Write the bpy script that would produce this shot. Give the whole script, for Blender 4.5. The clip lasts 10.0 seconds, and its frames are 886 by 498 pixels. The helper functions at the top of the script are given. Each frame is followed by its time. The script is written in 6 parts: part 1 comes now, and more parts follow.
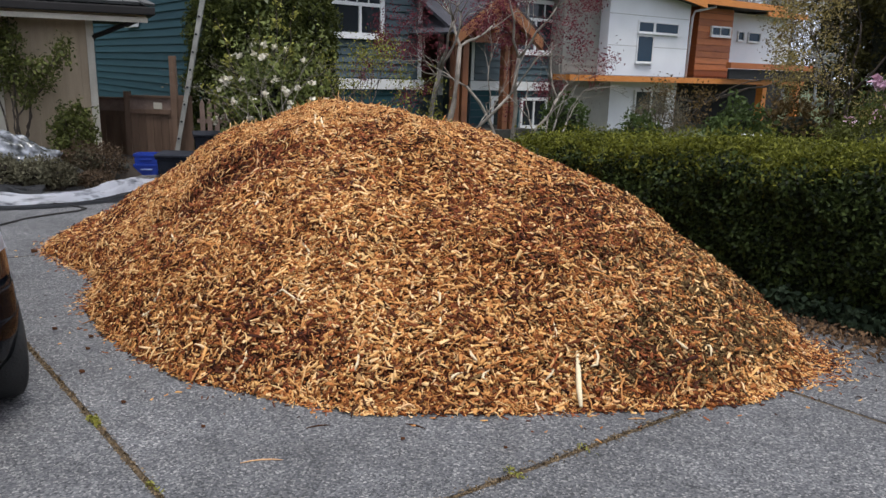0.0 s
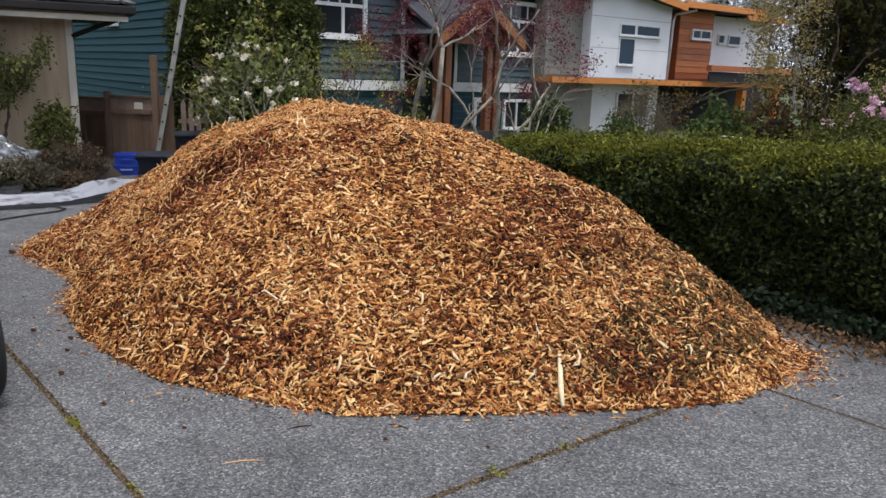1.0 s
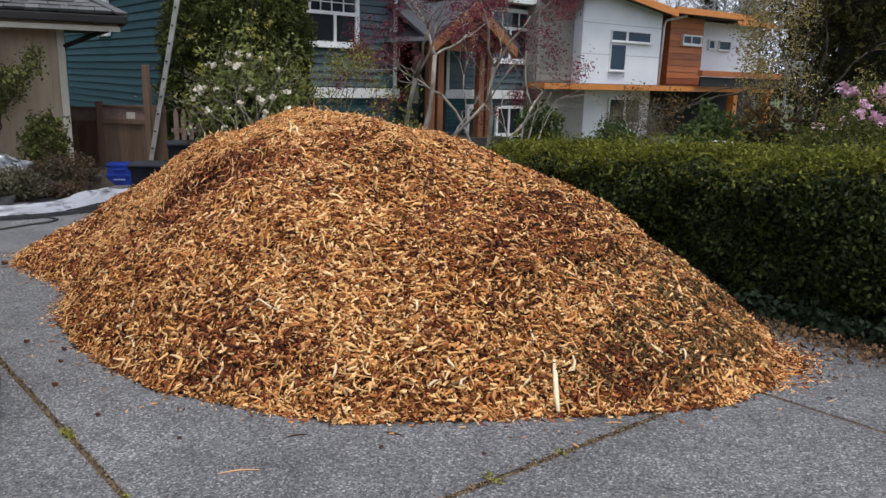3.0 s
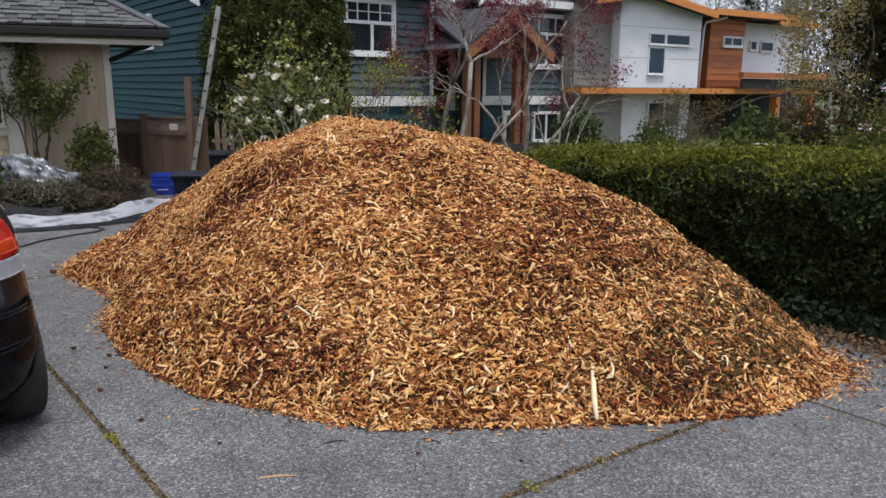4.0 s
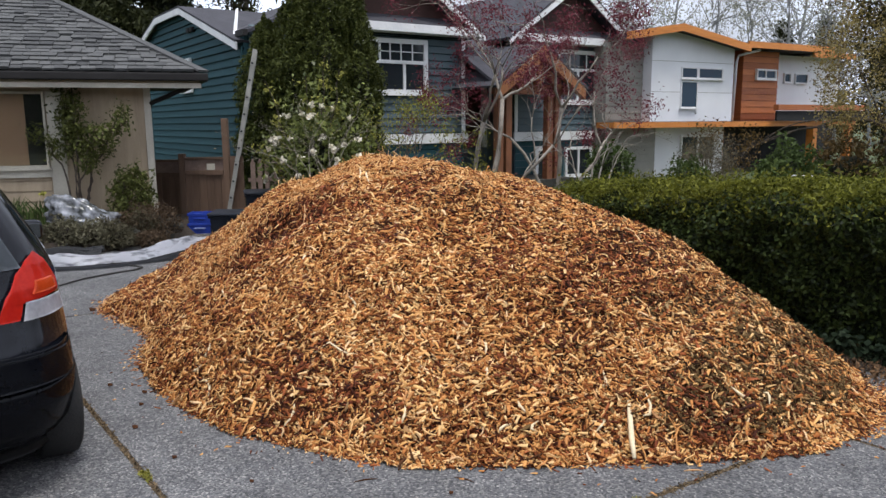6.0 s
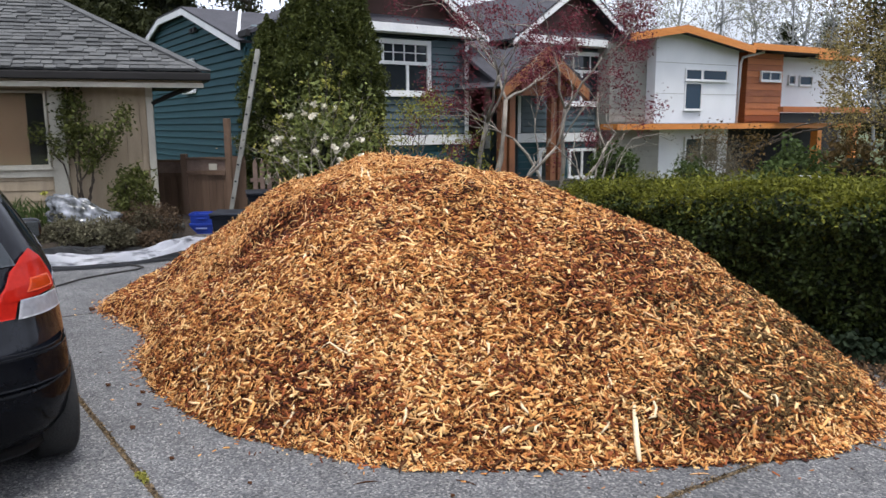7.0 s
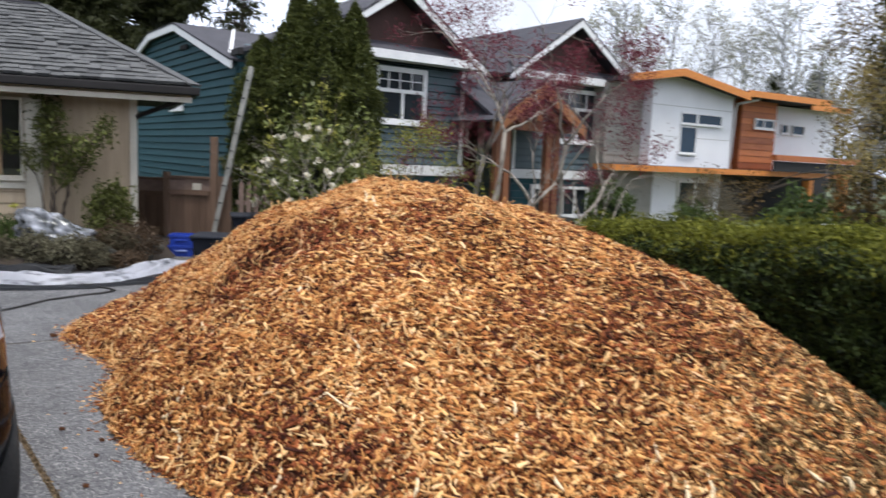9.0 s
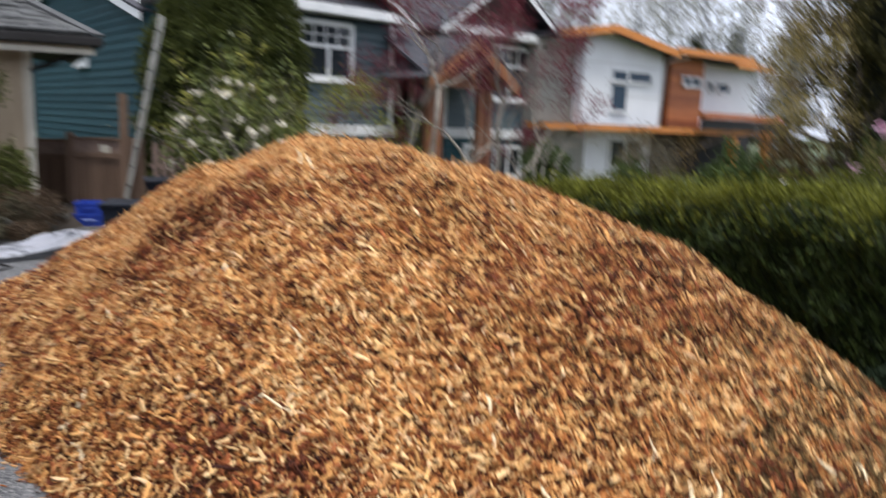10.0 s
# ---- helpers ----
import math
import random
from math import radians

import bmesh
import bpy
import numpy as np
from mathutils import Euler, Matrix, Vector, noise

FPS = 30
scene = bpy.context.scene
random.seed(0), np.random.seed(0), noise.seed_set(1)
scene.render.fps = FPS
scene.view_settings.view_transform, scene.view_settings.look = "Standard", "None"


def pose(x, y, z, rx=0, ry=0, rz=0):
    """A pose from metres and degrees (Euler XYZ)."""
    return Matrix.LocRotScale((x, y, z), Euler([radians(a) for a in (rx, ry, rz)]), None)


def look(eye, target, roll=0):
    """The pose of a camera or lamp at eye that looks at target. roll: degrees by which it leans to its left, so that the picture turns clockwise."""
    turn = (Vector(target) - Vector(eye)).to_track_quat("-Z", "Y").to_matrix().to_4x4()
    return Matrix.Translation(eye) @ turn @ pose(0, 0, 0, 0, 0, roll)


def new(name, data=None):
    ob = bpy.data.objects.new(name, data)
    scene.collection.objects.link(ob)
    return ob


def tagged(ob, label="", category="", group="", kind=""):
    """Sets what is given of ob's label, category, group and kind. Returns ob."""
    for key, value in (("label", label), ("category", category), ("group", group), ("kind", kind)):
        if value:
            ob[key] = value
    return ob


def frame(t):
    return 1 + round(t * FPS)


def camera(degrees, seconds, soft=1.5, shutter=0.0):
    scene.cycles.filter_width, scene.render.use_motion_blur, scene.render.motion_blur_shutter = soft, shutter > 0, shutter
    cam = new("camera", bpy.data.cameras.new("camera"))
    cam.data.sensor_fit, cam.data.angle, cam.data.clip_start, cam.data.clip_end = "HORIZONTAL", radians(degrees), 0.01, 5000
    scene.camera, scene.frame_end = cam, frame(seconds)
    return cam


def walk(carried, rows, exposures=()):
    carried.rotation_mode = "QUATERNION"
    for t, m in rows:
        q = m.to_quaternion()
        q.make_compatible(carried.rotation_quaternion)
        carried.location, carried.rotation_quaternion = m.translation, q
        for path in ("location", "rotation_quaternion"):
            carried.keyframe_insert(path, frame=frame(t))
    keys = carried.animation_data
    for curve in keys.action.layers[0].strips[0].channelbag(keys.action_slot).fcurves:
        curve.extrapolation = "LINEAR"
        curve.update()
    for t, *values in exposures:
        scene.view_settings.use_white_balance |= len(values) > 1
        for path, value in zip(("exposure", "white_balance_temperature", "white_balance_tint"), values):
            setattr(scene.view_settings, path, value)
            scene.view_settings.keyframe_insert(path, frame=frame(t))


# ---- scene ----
cam = camera(61.5, 10.0, shutter=0.5)
PATH = [
    (0, (-0.001, 0.004, 1.597), (0.001, 1.948, 1.128), 1.7),
    (0.5, (0.001, 0.006, 1.595), (0.015, 1.95, 1.128), 1.7),
    (1, (0.002, -0.006, 1.595), (0.049, 1.938, 1.131), 2),
    (1.3, (0.002, -0.011, 1.588), (0.063, 1.931, 1.112), 2.06),
    (1.5, (0, -0.012, 1.585), (0.059, 1.927, 1.099), 1.9),
    (1.7, (-0.004, -0.013, 1.586), (0.055, 1.929, 1.108), 2.2),
    (2, (-0.008, -0.013, 1.588), (0.048, 1.934, 1.136), 1.9),
    (2.2, (-0.008, -0.013, 1.59), (0.043, 1.935, 1.14), 1.72),
    (3.3, (0.006, -0.011, 1.598), (0.071, 1.939, 1.158), 1.51),
    (3.5, (0.008, -0.011, 1.598), (0.06, 1.945, 1.184), 1.7),
    (3.8, (0.011, -0.011, 1.597), (-0.026, 1.945, 1.181), 1.34),
    (4, (0.013, -0.011, 1.596), (-0.027, 1.941, 1.166), 0.5),
    (4.3, (0.016, -0.016, 1.596), (-0.03, 1.936, 1.163), -0.12),
    (4.5, (0.018, -0.019, 1.595), (-0.05, 1.939, 1.192), -0.7),
    (4.8, (0.018, -0.017, 1.59), (-0.12, 1.94, 1.202), -1.02),
    (5, (0.019, -0.015, 1.587), (-0.136, 1.939, 1.192), -1.3),
    (5.2, (0.021, -0.014, 1.587), (-0.095, 1.949, 1.226), -0.95),
    (5.5, (0.023, -0.013, 1.589), (-0.119, 1.947, 1.221), -0.8),
    (5.7, (0.022, -0.01, 1.592), (-0.11, 1.956, 1.253), -0.4),
    (6.8, (0.02, 0.049, 1.565), (-0.104, 2.017, 1.234), -0.6),
    (7, (0.02, 0.057, 1.562), (-0.118, 2.025, 1.233), -0.3),
    (7.5, (0.019, 0.077, 1.558), (-0.157, 2.046, 1.251), -0.4),
    (7.8, (0.003, 0.118, 1.548), (-0.207, 2.086, 1.261), 0.48),
    (8, (-0.025, 0.163, 1.541), (-0.246, 2.134, 1.28), 1.2),
    (8.3, (-0.089, 0.259, 1.536), (-0.193, 2.247, 1.337), 2.44),
    (8.5, (-0.134, 0.341, 1.528), (-0.162, 2.332, 1.337), 1.3),
    (8.7, (-0.172, 0.434, 1.512), (-0.194, 2.419, 1.269), 1.89),
    (9, (-0.212, 0.59, 1.496), (-0.299, 2.573, 1.256), 2.5),
    (9.2, (-0.231, 0.7, 1.497), (-0.442, 2.681, 1.322), 1.88),
    (9.5, (-0.261, 0.866, 1.5), (-0.517, 2.839, 1.295), 2.2),
    (9.7, (-0.291, 0.975, 1.49), (-0.446, 2.954, 1.245), 2.98),
    (9.8, (-0.309, 1.028, 1.48), (-0.372, 3.013, 1.241), 4.24),
    (10, (-0.347, 1.135, 1.454), (-0.236, 3.104, 1.119), 2.2),
]
walk(cam, [(t, look(eye, target, roll)) for t, eye, target, roll in PATH], [(0, 0.06), (5.5, 0.05), (7.0, 0.38), (8.0, 0.46), (9.5, 0.38), (10, 0.32)])

# ---- world and sun ----
world = bpy.data.worlds.new("overcast_sky")
scene.world = world
world.use_nodes = True
wn, wl = world.node_tree.nodes, world.node_tree.links
wn.clear()
sky = wn.new("ShaderNodeTexSky")
sky.sky_type, sky.sun_disc = "NISHITA", False
sky.sun_elevation, sky.sun_rotation = radians(72), radians(149)
sky.dust_density, sky.air_density = 6.0, 1.0
grey = wn.new("ShaderNodeHueSaturation")
grey.inputs["Saturation"].default_value = 0.22
cloud_at = wn.new("ShaderNodeTexCoord")
cloud = wn.new("ShaderNodeTexNoise")
cloud.inputs["Scale"].default_value, cloud.inputs["Detail"].default_value = 3.0, 5.0
cover = wn.new("ShaderNodeMapRange")
cover.inputs["From Min"].default_value, cover.inputs["From Max"].default_value = 0.35, 0.65
cover.inputs["To Min"].default_value, cover.inputs["To Max"].default_value = 0.25, 0.95
veil = wn.new("ShaderNodeMix")
veil.data_type = "RGBA"
veil.inputs["B"].default_value = (8.05, 8.8, 10.7, 1)
sky_out, sky_bg = wn.new("ShaderNodeOutputWorld"), wn.new("ShaderNodeBackground")
sky_bg.inputs["Strength"].default_value = 0.142
wl.new(sky.outputs[0], grey.inputs["Color"])
wl.new(cloud_at.outputs["Generated"], cloud.inputs["Vector"])
wl.new(cloud.outputs[0], cover.inputs["Value"])
wl.new(cover.outputs[0], veil.inputs["Factor"])
wl.new(grey.outputs[0], veil.inputs["A"])
wl.new(veil.outputs["Result"], sky_bg.inputs["Color"])
wl.new(sky_bg.outputs[0], sky_out.inputs["Surface"])

sun = new("sun", bpy.data.lights.new("sun", "SUN"))
sun.data.energy, sun.data.angle, sun.data.color = 2.1, radians(12), (1.0, 0.975, 0.95)
sun.matrix_world = look((0, 0, 30), (-3.0, 5.0, 12.0))


# ---- materials ----
def rgb(*c):
    return (*c, 1.0)


def mat(name, low, high, scale=8.0, rough=0.8, bump=0.2, fine=60.0, spread=(0.3, 0.7), metal=0.0, island=0.0, specks=None, stretch=None, random_part=0.0, mix_fine=0.35, gloss=0.5):
    """A surface whose colour wanders from low to high at two scales, with relief and, if asked, a shift from piece to piece."""
    m = bpy.data.materials.new(name)
    m.use_nodes = True
    n, l = m.node_tree.nodes, m.node_tree.links
    b = n["Principled BSDF"]
    b.inputs["Roughness"].default_value, b.inputs["Metallic"].default_value = rough, metal
    b.inputs["Specular IOR Level"].default_value = gloss
    at = n.new("ShaderNodeTexCoord")
    where = at.outputs["Object"]
    if stretch:
        mp = n.new("ShaderNodeMapping")
        mp.inputs["Scale"].default_value = stretch
        l.new(where, mp.inputs["Vector"])
        where = mp.outputs[0]
    big, small = n.new("ShaderNodeTexNoise"), n.new("ShaderNodeTexNoise")
    for tex, sc, det in ((big, scale, 4), (small, fine, 3)):
        tex.inputs["Scale"].default_value, tex.inputs["Detail"].default_value = sc, det
        l.new(where, tex.inputs["Vector"])
    both = n.new("ShaderNodeMix")
    both.inputs["Factor"].default_value = mix_fine
    l.new(big.outputs[0], both.inputs["A"])
    l.new(small.outputs[0], both.inputs["B"])
    value = both.outputs["Result"]
    if island or random_part:
        pick = n.new("ShaderNodeNewGeometry").outputs["Random Per Island"] if island else n.new("ShaderNodeObjectInfo").outputs["Random"]
        mixed = n.new("ShaderNodeMix")
        mixed.inputs["Factor"].default_value = island or random_part
        l.new(value, mixed.inputs["A"])
        l.new(pick, mixed.inputs["B"])
        value = mixed.outputs["Result"]
    ramp = n.new("ShaderNodeValToRGB")
    ramp.color_ramp.elements[0].position, ramp.color_ramp.elements[1].position = spread
    ramp.color_ramp.elements[0].color, ramp.color_ramp.elements[1].color = rgb(*low), rgb(*high)
    for where_on, colour in specks or ():
        ramp.color_ramp.elements.new(where_on).color = rgb(*colour)
    l.new(value, ramp.inputs[0])
    l.new(ramp.outputs[0], b.inputs["Base Color"])
    if bump:
        bp = n.new("ShaderNodeBump")
        bp.inputs["Strength"].default_value, bp.inputs["Distance"].default_value = bump, 0.01
        l.new(small.outputs[0], bp.inputs["Height"])
        l.new(bp.outputs[0], b.inputs["Normal"])
    return m


def leaf_mat(name, low, high, spread=(0.1, 0.9), rough=0.55, through_light=0.25, patch=2.0):
    """Foliage: the colour shifts from leaf to leaf and from clump to clump, and light shines through a little."""
    m = mat(name, low, high, scale=patch, rough=rough, bump=0, fine=patch * 4, spread=spread, island=0.55, gloss=0.12)
    n, l = m.node_tree.nodes, m.node_tree.links
    b = n["Principled BSDF"]
    tr, mx = n.new("ShaderNodeBsdfTranslucent"), n.new("ShaderNodeMixShader")
    l.new(b.inputs["Base Color"].links[0].from_socket, tr.inputs["Color"])
    mx.inputs[0].default_value = through_light
    l.new(b.outputs[0], mx.inputs[1])
    l.new(tr.outputs[0], mx.inputs[2])
    l.new(mx.outputs[0], n["Material Output"].inputs["Surface"])
    return m


def glass_mat(name, tint=(0.02, 0.025, 0.03), rough=0.03):
    m = bpy.data.materials.new(name)
    m.use_nodes = True
    b = m.node_tree.nodes["Principled BSDF"]
    b.inputs["Base Color"].default_value, b.inputs["Roughness"].default_value = rgb(*tint), rough
    b.inputs["Specular IOR Level"].default_value = 0.35
    return m


CHIP = mat("wood_chip", (0.036, 0.01, 0.005), (0.82, 0.555, 0.285), scale=1.6, rough=0.75, bump=0.3, fine=90, spread=(0.2, 0.82), island=0.6, mix_fine=0.14, gloss=0.1,
           specks=((0.3, (0.145, 0.042, 0.014)), (0.4, (0.32, 0.112, 0.033)), (0.5, (0.48, 0.2, 0.064)), (0.6, (0.61, 0.305, 0.102)), (0.7, (0.69, 0.41, 0.16))))
CHIP_DARK = mat("dark_bark_chip", (0.02, 0.007, 0.005), (0.38, 0.118, 0.042), scale=3, rough=0.75, bump=0.3, fine=90, spread=(0.22, 0.85), island=0.6, gloss=0.12, specks=((0.5, (0.14, 0.038, 0.017)),))
STRAND = mat("shredded_wood", (0.165, 0.049, 0.014), (0.76, 0.505, 0.235), scale=3, rough=0.75, bump=0.3, fine=90, spread=(0.2, 0.8), island=0.6, gloss=0.1, specks=((0.46, (0.56, 0.26, 0.088)),))
CHIP_GREEN = mat("needle_litter", (0.025, 0.0145, 0.0065), (0.31, 0.205, 0.1), scale=5, rough=0.85, bump=0.3, fine=90, spread=(0.2, 0.86), island=0.6, specks=((0.42, (0.094, 0.056, 0.023)), (0.64, (0.165, 0.1, 0.04))), gloss=0.1)
CHIP_ONE = mat("wood_chip_single", (0.2, 0.068, 0.018), (0.62, 0.38, 0.15), scale=14, rough=0.75, bump=0.4, fine=140, spread=(0.1, 0.9), random_part=0.7)
CHIP_PALE = mat("fresh_split_wood", (0.62, 0.47, 0.27), (0.78, 0.67, 0.46), scale=14, rough=0.7, bump=0.3, fine=120)
CHIP_TAN = mat("fresh_torn_wood", (0.5, 0.228, 0.082), (0.74, 0.5, 0.28), scale=6, rough=0.75, bump=0.3, fine=120, island=0.7, gloss=0.1)
# heap core, darkened so the gaps between chips look shaded
MOUND = mat("chip_gap_shade", (0.026, 0.008, 0.003), (0.115, 0.034, 0.01), scale=9, rough=0.95, bump=0.8, fine=60, spread=(0.3, 0.7))
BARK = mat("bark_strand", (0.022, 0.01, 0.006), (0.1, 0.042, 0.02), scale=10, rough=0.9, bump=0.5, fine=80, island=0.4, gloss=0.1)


def aggregate_mat(name="exposed_aggregate", low=(0.41, 0.405, 0.4), high=(0.87, 0.86, 0.85)):
    """Concrete with its pebbles washed bare: many small stones of several greys, stained in patches."""
    m = mat(name, low, high, scale=0.8, rough=0.85, bump=0.0, fine=5, spread=(0.3, 0.62), mix_fine=0.4)
    n, l = m.node_tree.nodes, m.node_tree.links
    b = n["Principled BSDF"]
    stain = b.inputs["Base Color"].links[0].from_socket
    at = n.new("ShaderNodeTexCoord")
    stones = n.new("ShaderNodeTexVoronoi")
    stones.inputs["Scale"].default_value = 115
    l.new(at.outputs["Object"], stones.inputs["Vector"])
    pick = n.new("ShaderNodeSeparateColor")
    l.new(stones.outputs["Color"], pick.inputs[0])
    ramp = n.new("ShaderNodeValToRGB")
    e = ramp.color_ramp.elements
    e[0].position, e[0].color, e[1].position, e[1].color = 0.0, rgb(0.045, 0.047, 0.052), 1.0, rgb(0.4, 0.39, 0.375)
    for where_on, colour in ((0.35, (0.1, 0.102, 0.109)), (0.6, (0.145, 0.147, 0.156)), (0.85, (0.205, 0.203, 0.204)), (0.94, (0.28, 0.275, 0.27))):
        e.new(where_on).color = rgb(*colour)
    l.new(pick.outputs[0], ramp.inputs[0])
    mul = n.new("ShaderNodeMix")
    mul.data_type, mul.blend_type = "RGBA", "MULTIPLY"
    mul.inputs["Factor"].default_value = 1.0
    l.new(ramp.outputs[0], mul.inputs["A"])
    l.new(stain, mul.inputs["B"])
    l.new(mul.outputs["Result"], b.inputs["Base Color"])
    bp = n.new("ShaderNodeBump")
    bp.inputs["Strength"].default_value, bp.inputs["Distance"].default_value, bp.invert = 0.6, 0.004, True
    l.new(stones.outputs["Distance"], bp.inputs["Height"])
    l.new(bp.outputs[0], b.inputs["Normal"])
    return m


AGG = aggregate_mat()
AGG_PALE = aggregate_mat("pale_aggregate", (0.42, 0.415, 0.41), (0.93, 0.92, 0.91))
AGG_WORN = aggregate_mat("stained_aggregate", (0.36, 0.355, 0.345), (0.92, 0.91, 0.89))
JOINT = mat("joint_dirt", (0.03, 0.021, 0.012), (0.13, 0.09, 0.05), scale=12, rough=0.95, bump=0.6, fine=90)
LITTER = mat("joint_litter_bits", (0.04, 0.027, 0.014), (0.25, 0.175, 0.095), scale=9, rough=0.95, bump=0.2, island=0.7, spread=(0.1, 0.9))
LITTER_DARK = mat("damp_leaf_litter", (0.03, 0.018, 0.01), (0.2, 0.11, 0.05), scale=9, rough=0.95, bump=0.2, island=0.7, spread=(0.1, 0.9))
SOIL = mat("garden_soil", (0.012, 0.009, 0.006), (0.04, 0.028, 0.018), scale=3, rough=0.95, bump=0.8, fine=40)
GRASS = mat("lawn", (0.03, 0.045, 0.014), (0.08, 0.1, 0.03), scale=1.5, rough=0.9, bump=0.6, fine=30)
# teal darkened almost to black: the boards' lap shadows put into colour
TEAL_LAP_SHADE = mat("teal_lap_shade", (0.003, 0.008, 0.01), (0.005, 0.012, 0.014), scale=3, rough=0.8, bump=0.05)
TEAL = mat("teal_siding_paint", (0.018, 0.056, 0.068), (0.03, 0.079, 0.092), scale=1.5, rough=0.7, bump=0.15, fine=40, stretch=(1, 1, 6), random_part=0.25, gloss=0.15)
GREY_SIDING = mat("slate_siding_paint", (0.045, 0.075, 0.09), (0.07, 0.104, 0.12), scale=1.5, rough=0.6, bump=0.15, fine=40, stretch=(1, 1, 6), random_part=0.25)
WHITE = mat("white_trim_paint", (0.6, 0.61, 0.62), (0.8, 0.8, 0.8), scale=3, rough=0.5, bump=0.06, fine=40)
STUCCO = mat("white_stucco", (0.67, 0.68, 0.71), (0.79, 0.8, 0.83), scale=1.2, rough=0.85, bump=0.15, fine=90)
BROWN_GABLE = mat("red_brown_shingle_paint", (0.035, 0.013, 0.01), (0.065, 0.026, 0.02), scale=4, rough=0.75, bump=0.3, fine=40)
ASPHALT_SHINGLE = mat("charcoal_roof_shingle", (0.026, 0.026, 0.033), (0.06, 0.058, 0.07), scale=2, rough=0.9, bump=0.4, fine=60)
CEDAR_GREY = mat("weathered_grey_shingle", (0.028, 0.029, 0.031), (0.13, 0.132, 0.131), scale=3, rough=0.9, bump=0.7, fine=50, random_part=0.32, spread=(0.2, 0.82))
CEDAR_REST = mat("weathered_grey_shingle_far", (0.028, 0.029, 0.031), (0.13, 0.132, 0.131), scale=3, rough=0.9, bump=0.7, fine=50, island=0.32, spread=(0.2, 0.82))
ORANGE = mat("orange_stained_cedar", (0.46, 0.15, 0.026), (0.66, 0.25, 0.05), scale=2.5, rough=0.55, bump=0.12, fine=30, stretch=(1, 1, 8))
CEDAR_RED = mat("red_stained_cedar", (0.23, 0.062, 0.017), (0.5, 0.158, 0.042), scale=2, rough=0.6, bump=0.2, fine=25, stretch=(1, 1, 9), random_part=0.45)
TIMBER_FRESH = mat("orange_brown_timber", (0.17, 0.062, 0.022), (0.34, 0.135, 0.05), scale=5, rough=0.6, bump=0.2, fine=40, stretch=(1, 1, 0.2))
TIMBER = mat("brown_timber_post", (0.11, 0.04, 0.017), (0.23, 0.085, 0.034), scale=5, rough=0.6, bump=0.2, fine=40, stretch=(1, 1, 0.2))
GREY_PANEL = mat("grey_green_panel_siding", (0.2, 0.195, 0.175), (0.28, 0.27, 0.24), scale=2, rough=0.7, bump=0.1, fine=40)
BEIGE = mat("beige_board_siding", (0.31, 0.24, 0.165), (0.46, 0.365, 0.255), scale=1.6, rough=0.8, bump=0.2, fine=40, stretch=(6, 6, 0.6))
CREAM = mat("cream_trim_paint", (0.42, 0.39, 0.32), (0.62, 0.58, 0.49), scale=3, rough=0.65, bump=0.1, fine=40)
GUTTER = mat("dark_brown_gutter", (0.01, 0.009, 0.009), (0.022, 0.02, 0.02), scale=3, rough=0.65, bump=0.05, gloss=0.25)
FENCE = mat("brown_stained_fence", (0.085, 0.05, 0.032), (0.18, 0.112, 0.074), scale=3, rough=0.8, bump=0.3, fine=40, stretch=(6, 6, 0.6), random_part=0.4)
FENCE_TOP = mat("weathered_fence_top", (0.11, 0.075, 0.058), (0.26, 0.18, 0.145), scale=4, rough=0.85, bump=0.3, fine=40)
ALU = mat("dull_aluminium", (0.2, 0.2, 0.18), (0.4, 0.39, 0.35), scale=4, rough=0.5, bump=0.05, metal=0.15)
GLASS = glass_mat("window_glass")
BLUE_GLASS = glass_mat("blue_window_glass", (0.012, 0.034, 0.06), 0.03)
BLUE_GLASS.node_tree.nodes["Principled BSDF"].inputs["Specular IOR Level"].default_value = 0.2
CLEAR_GLASS = glass_mat("clear_window_glass", (1, 1, 1), 0.0)
CLEAR_GLASS.node_tree.nodes["Principled BSDF"].inputs["Transmission Weight"].default_value = 1.0
CAR_GLASS = glass_mat("car_glass", (0.05, 0.06, 0.072), 0.02)
CAR_GLASS.node_tree.nodes["Principled BSDF"].inputs["Specular IOR Level"].default_value = 0.75
BLIND = mat("tan_window_blind", (0.36, 0.23, 0.135), (0.5, 0.335, 0.21), scale=1.5, rough=0.7, bump=0.05, gloss=0.3)
# near-black for recesses that get no light: shade put into colour
DARK_IN = mat("unlit_recess", (0.01, 0.01, 0.011), (0.02, 0.02, 0.022), rough=0.9, bump=0)
ROCK = mat("garden_rock", (0.012, 0.012, 0.01), (0.058, 0.056, 0.046), scale=7, rough=0.9, bump=0.9, fine=35)
PAINT_BLACK = mat("black_car_paint", (0.005, 0.006, 0.009), (0.008, 0.009, 0.013), scale=3, rough=0.1, bump=0, gloss=0.3)
BUMPER_BLACK = mat("black_plastic", (0.006, 0.006, 0.007), (0.012, 0.012, 0.013), scale=9, rough=0.35, bump=0.03, gloss=0.3)
RUBBER = mat("tyre_rubber", (0.01, 0.01, 0.01), (0.022, 0.022, 0.022), scale=9, rough=0.8, bump=0.3, fine=80)
LAMP_RED = mat("red_lamp_lens", (0.55, 0.012, 0.008), (0.72, 0.03, 0.014), scale=6, rough=0.15, bump=0.05)
LAMP_ORANGE = mat("amber_lamp_lens", (0.62, 0.045, 0.008), (0.75, 0.09, 0.014), scale=6, rough=0.15, bump=0.05)
LAMP_CLEAR = mat("clear_lamp_lens", (0.38, 0.38, 0.42), (0.6, 0.6, 0.64), scale=14, rough=0.12, bump=0.1)
CHROME = mat("bright_metal", (0.6, 0.6, 0.62), (0.75, 0.75, 0.77), rough=0.25, bump=0, metal=0.9)
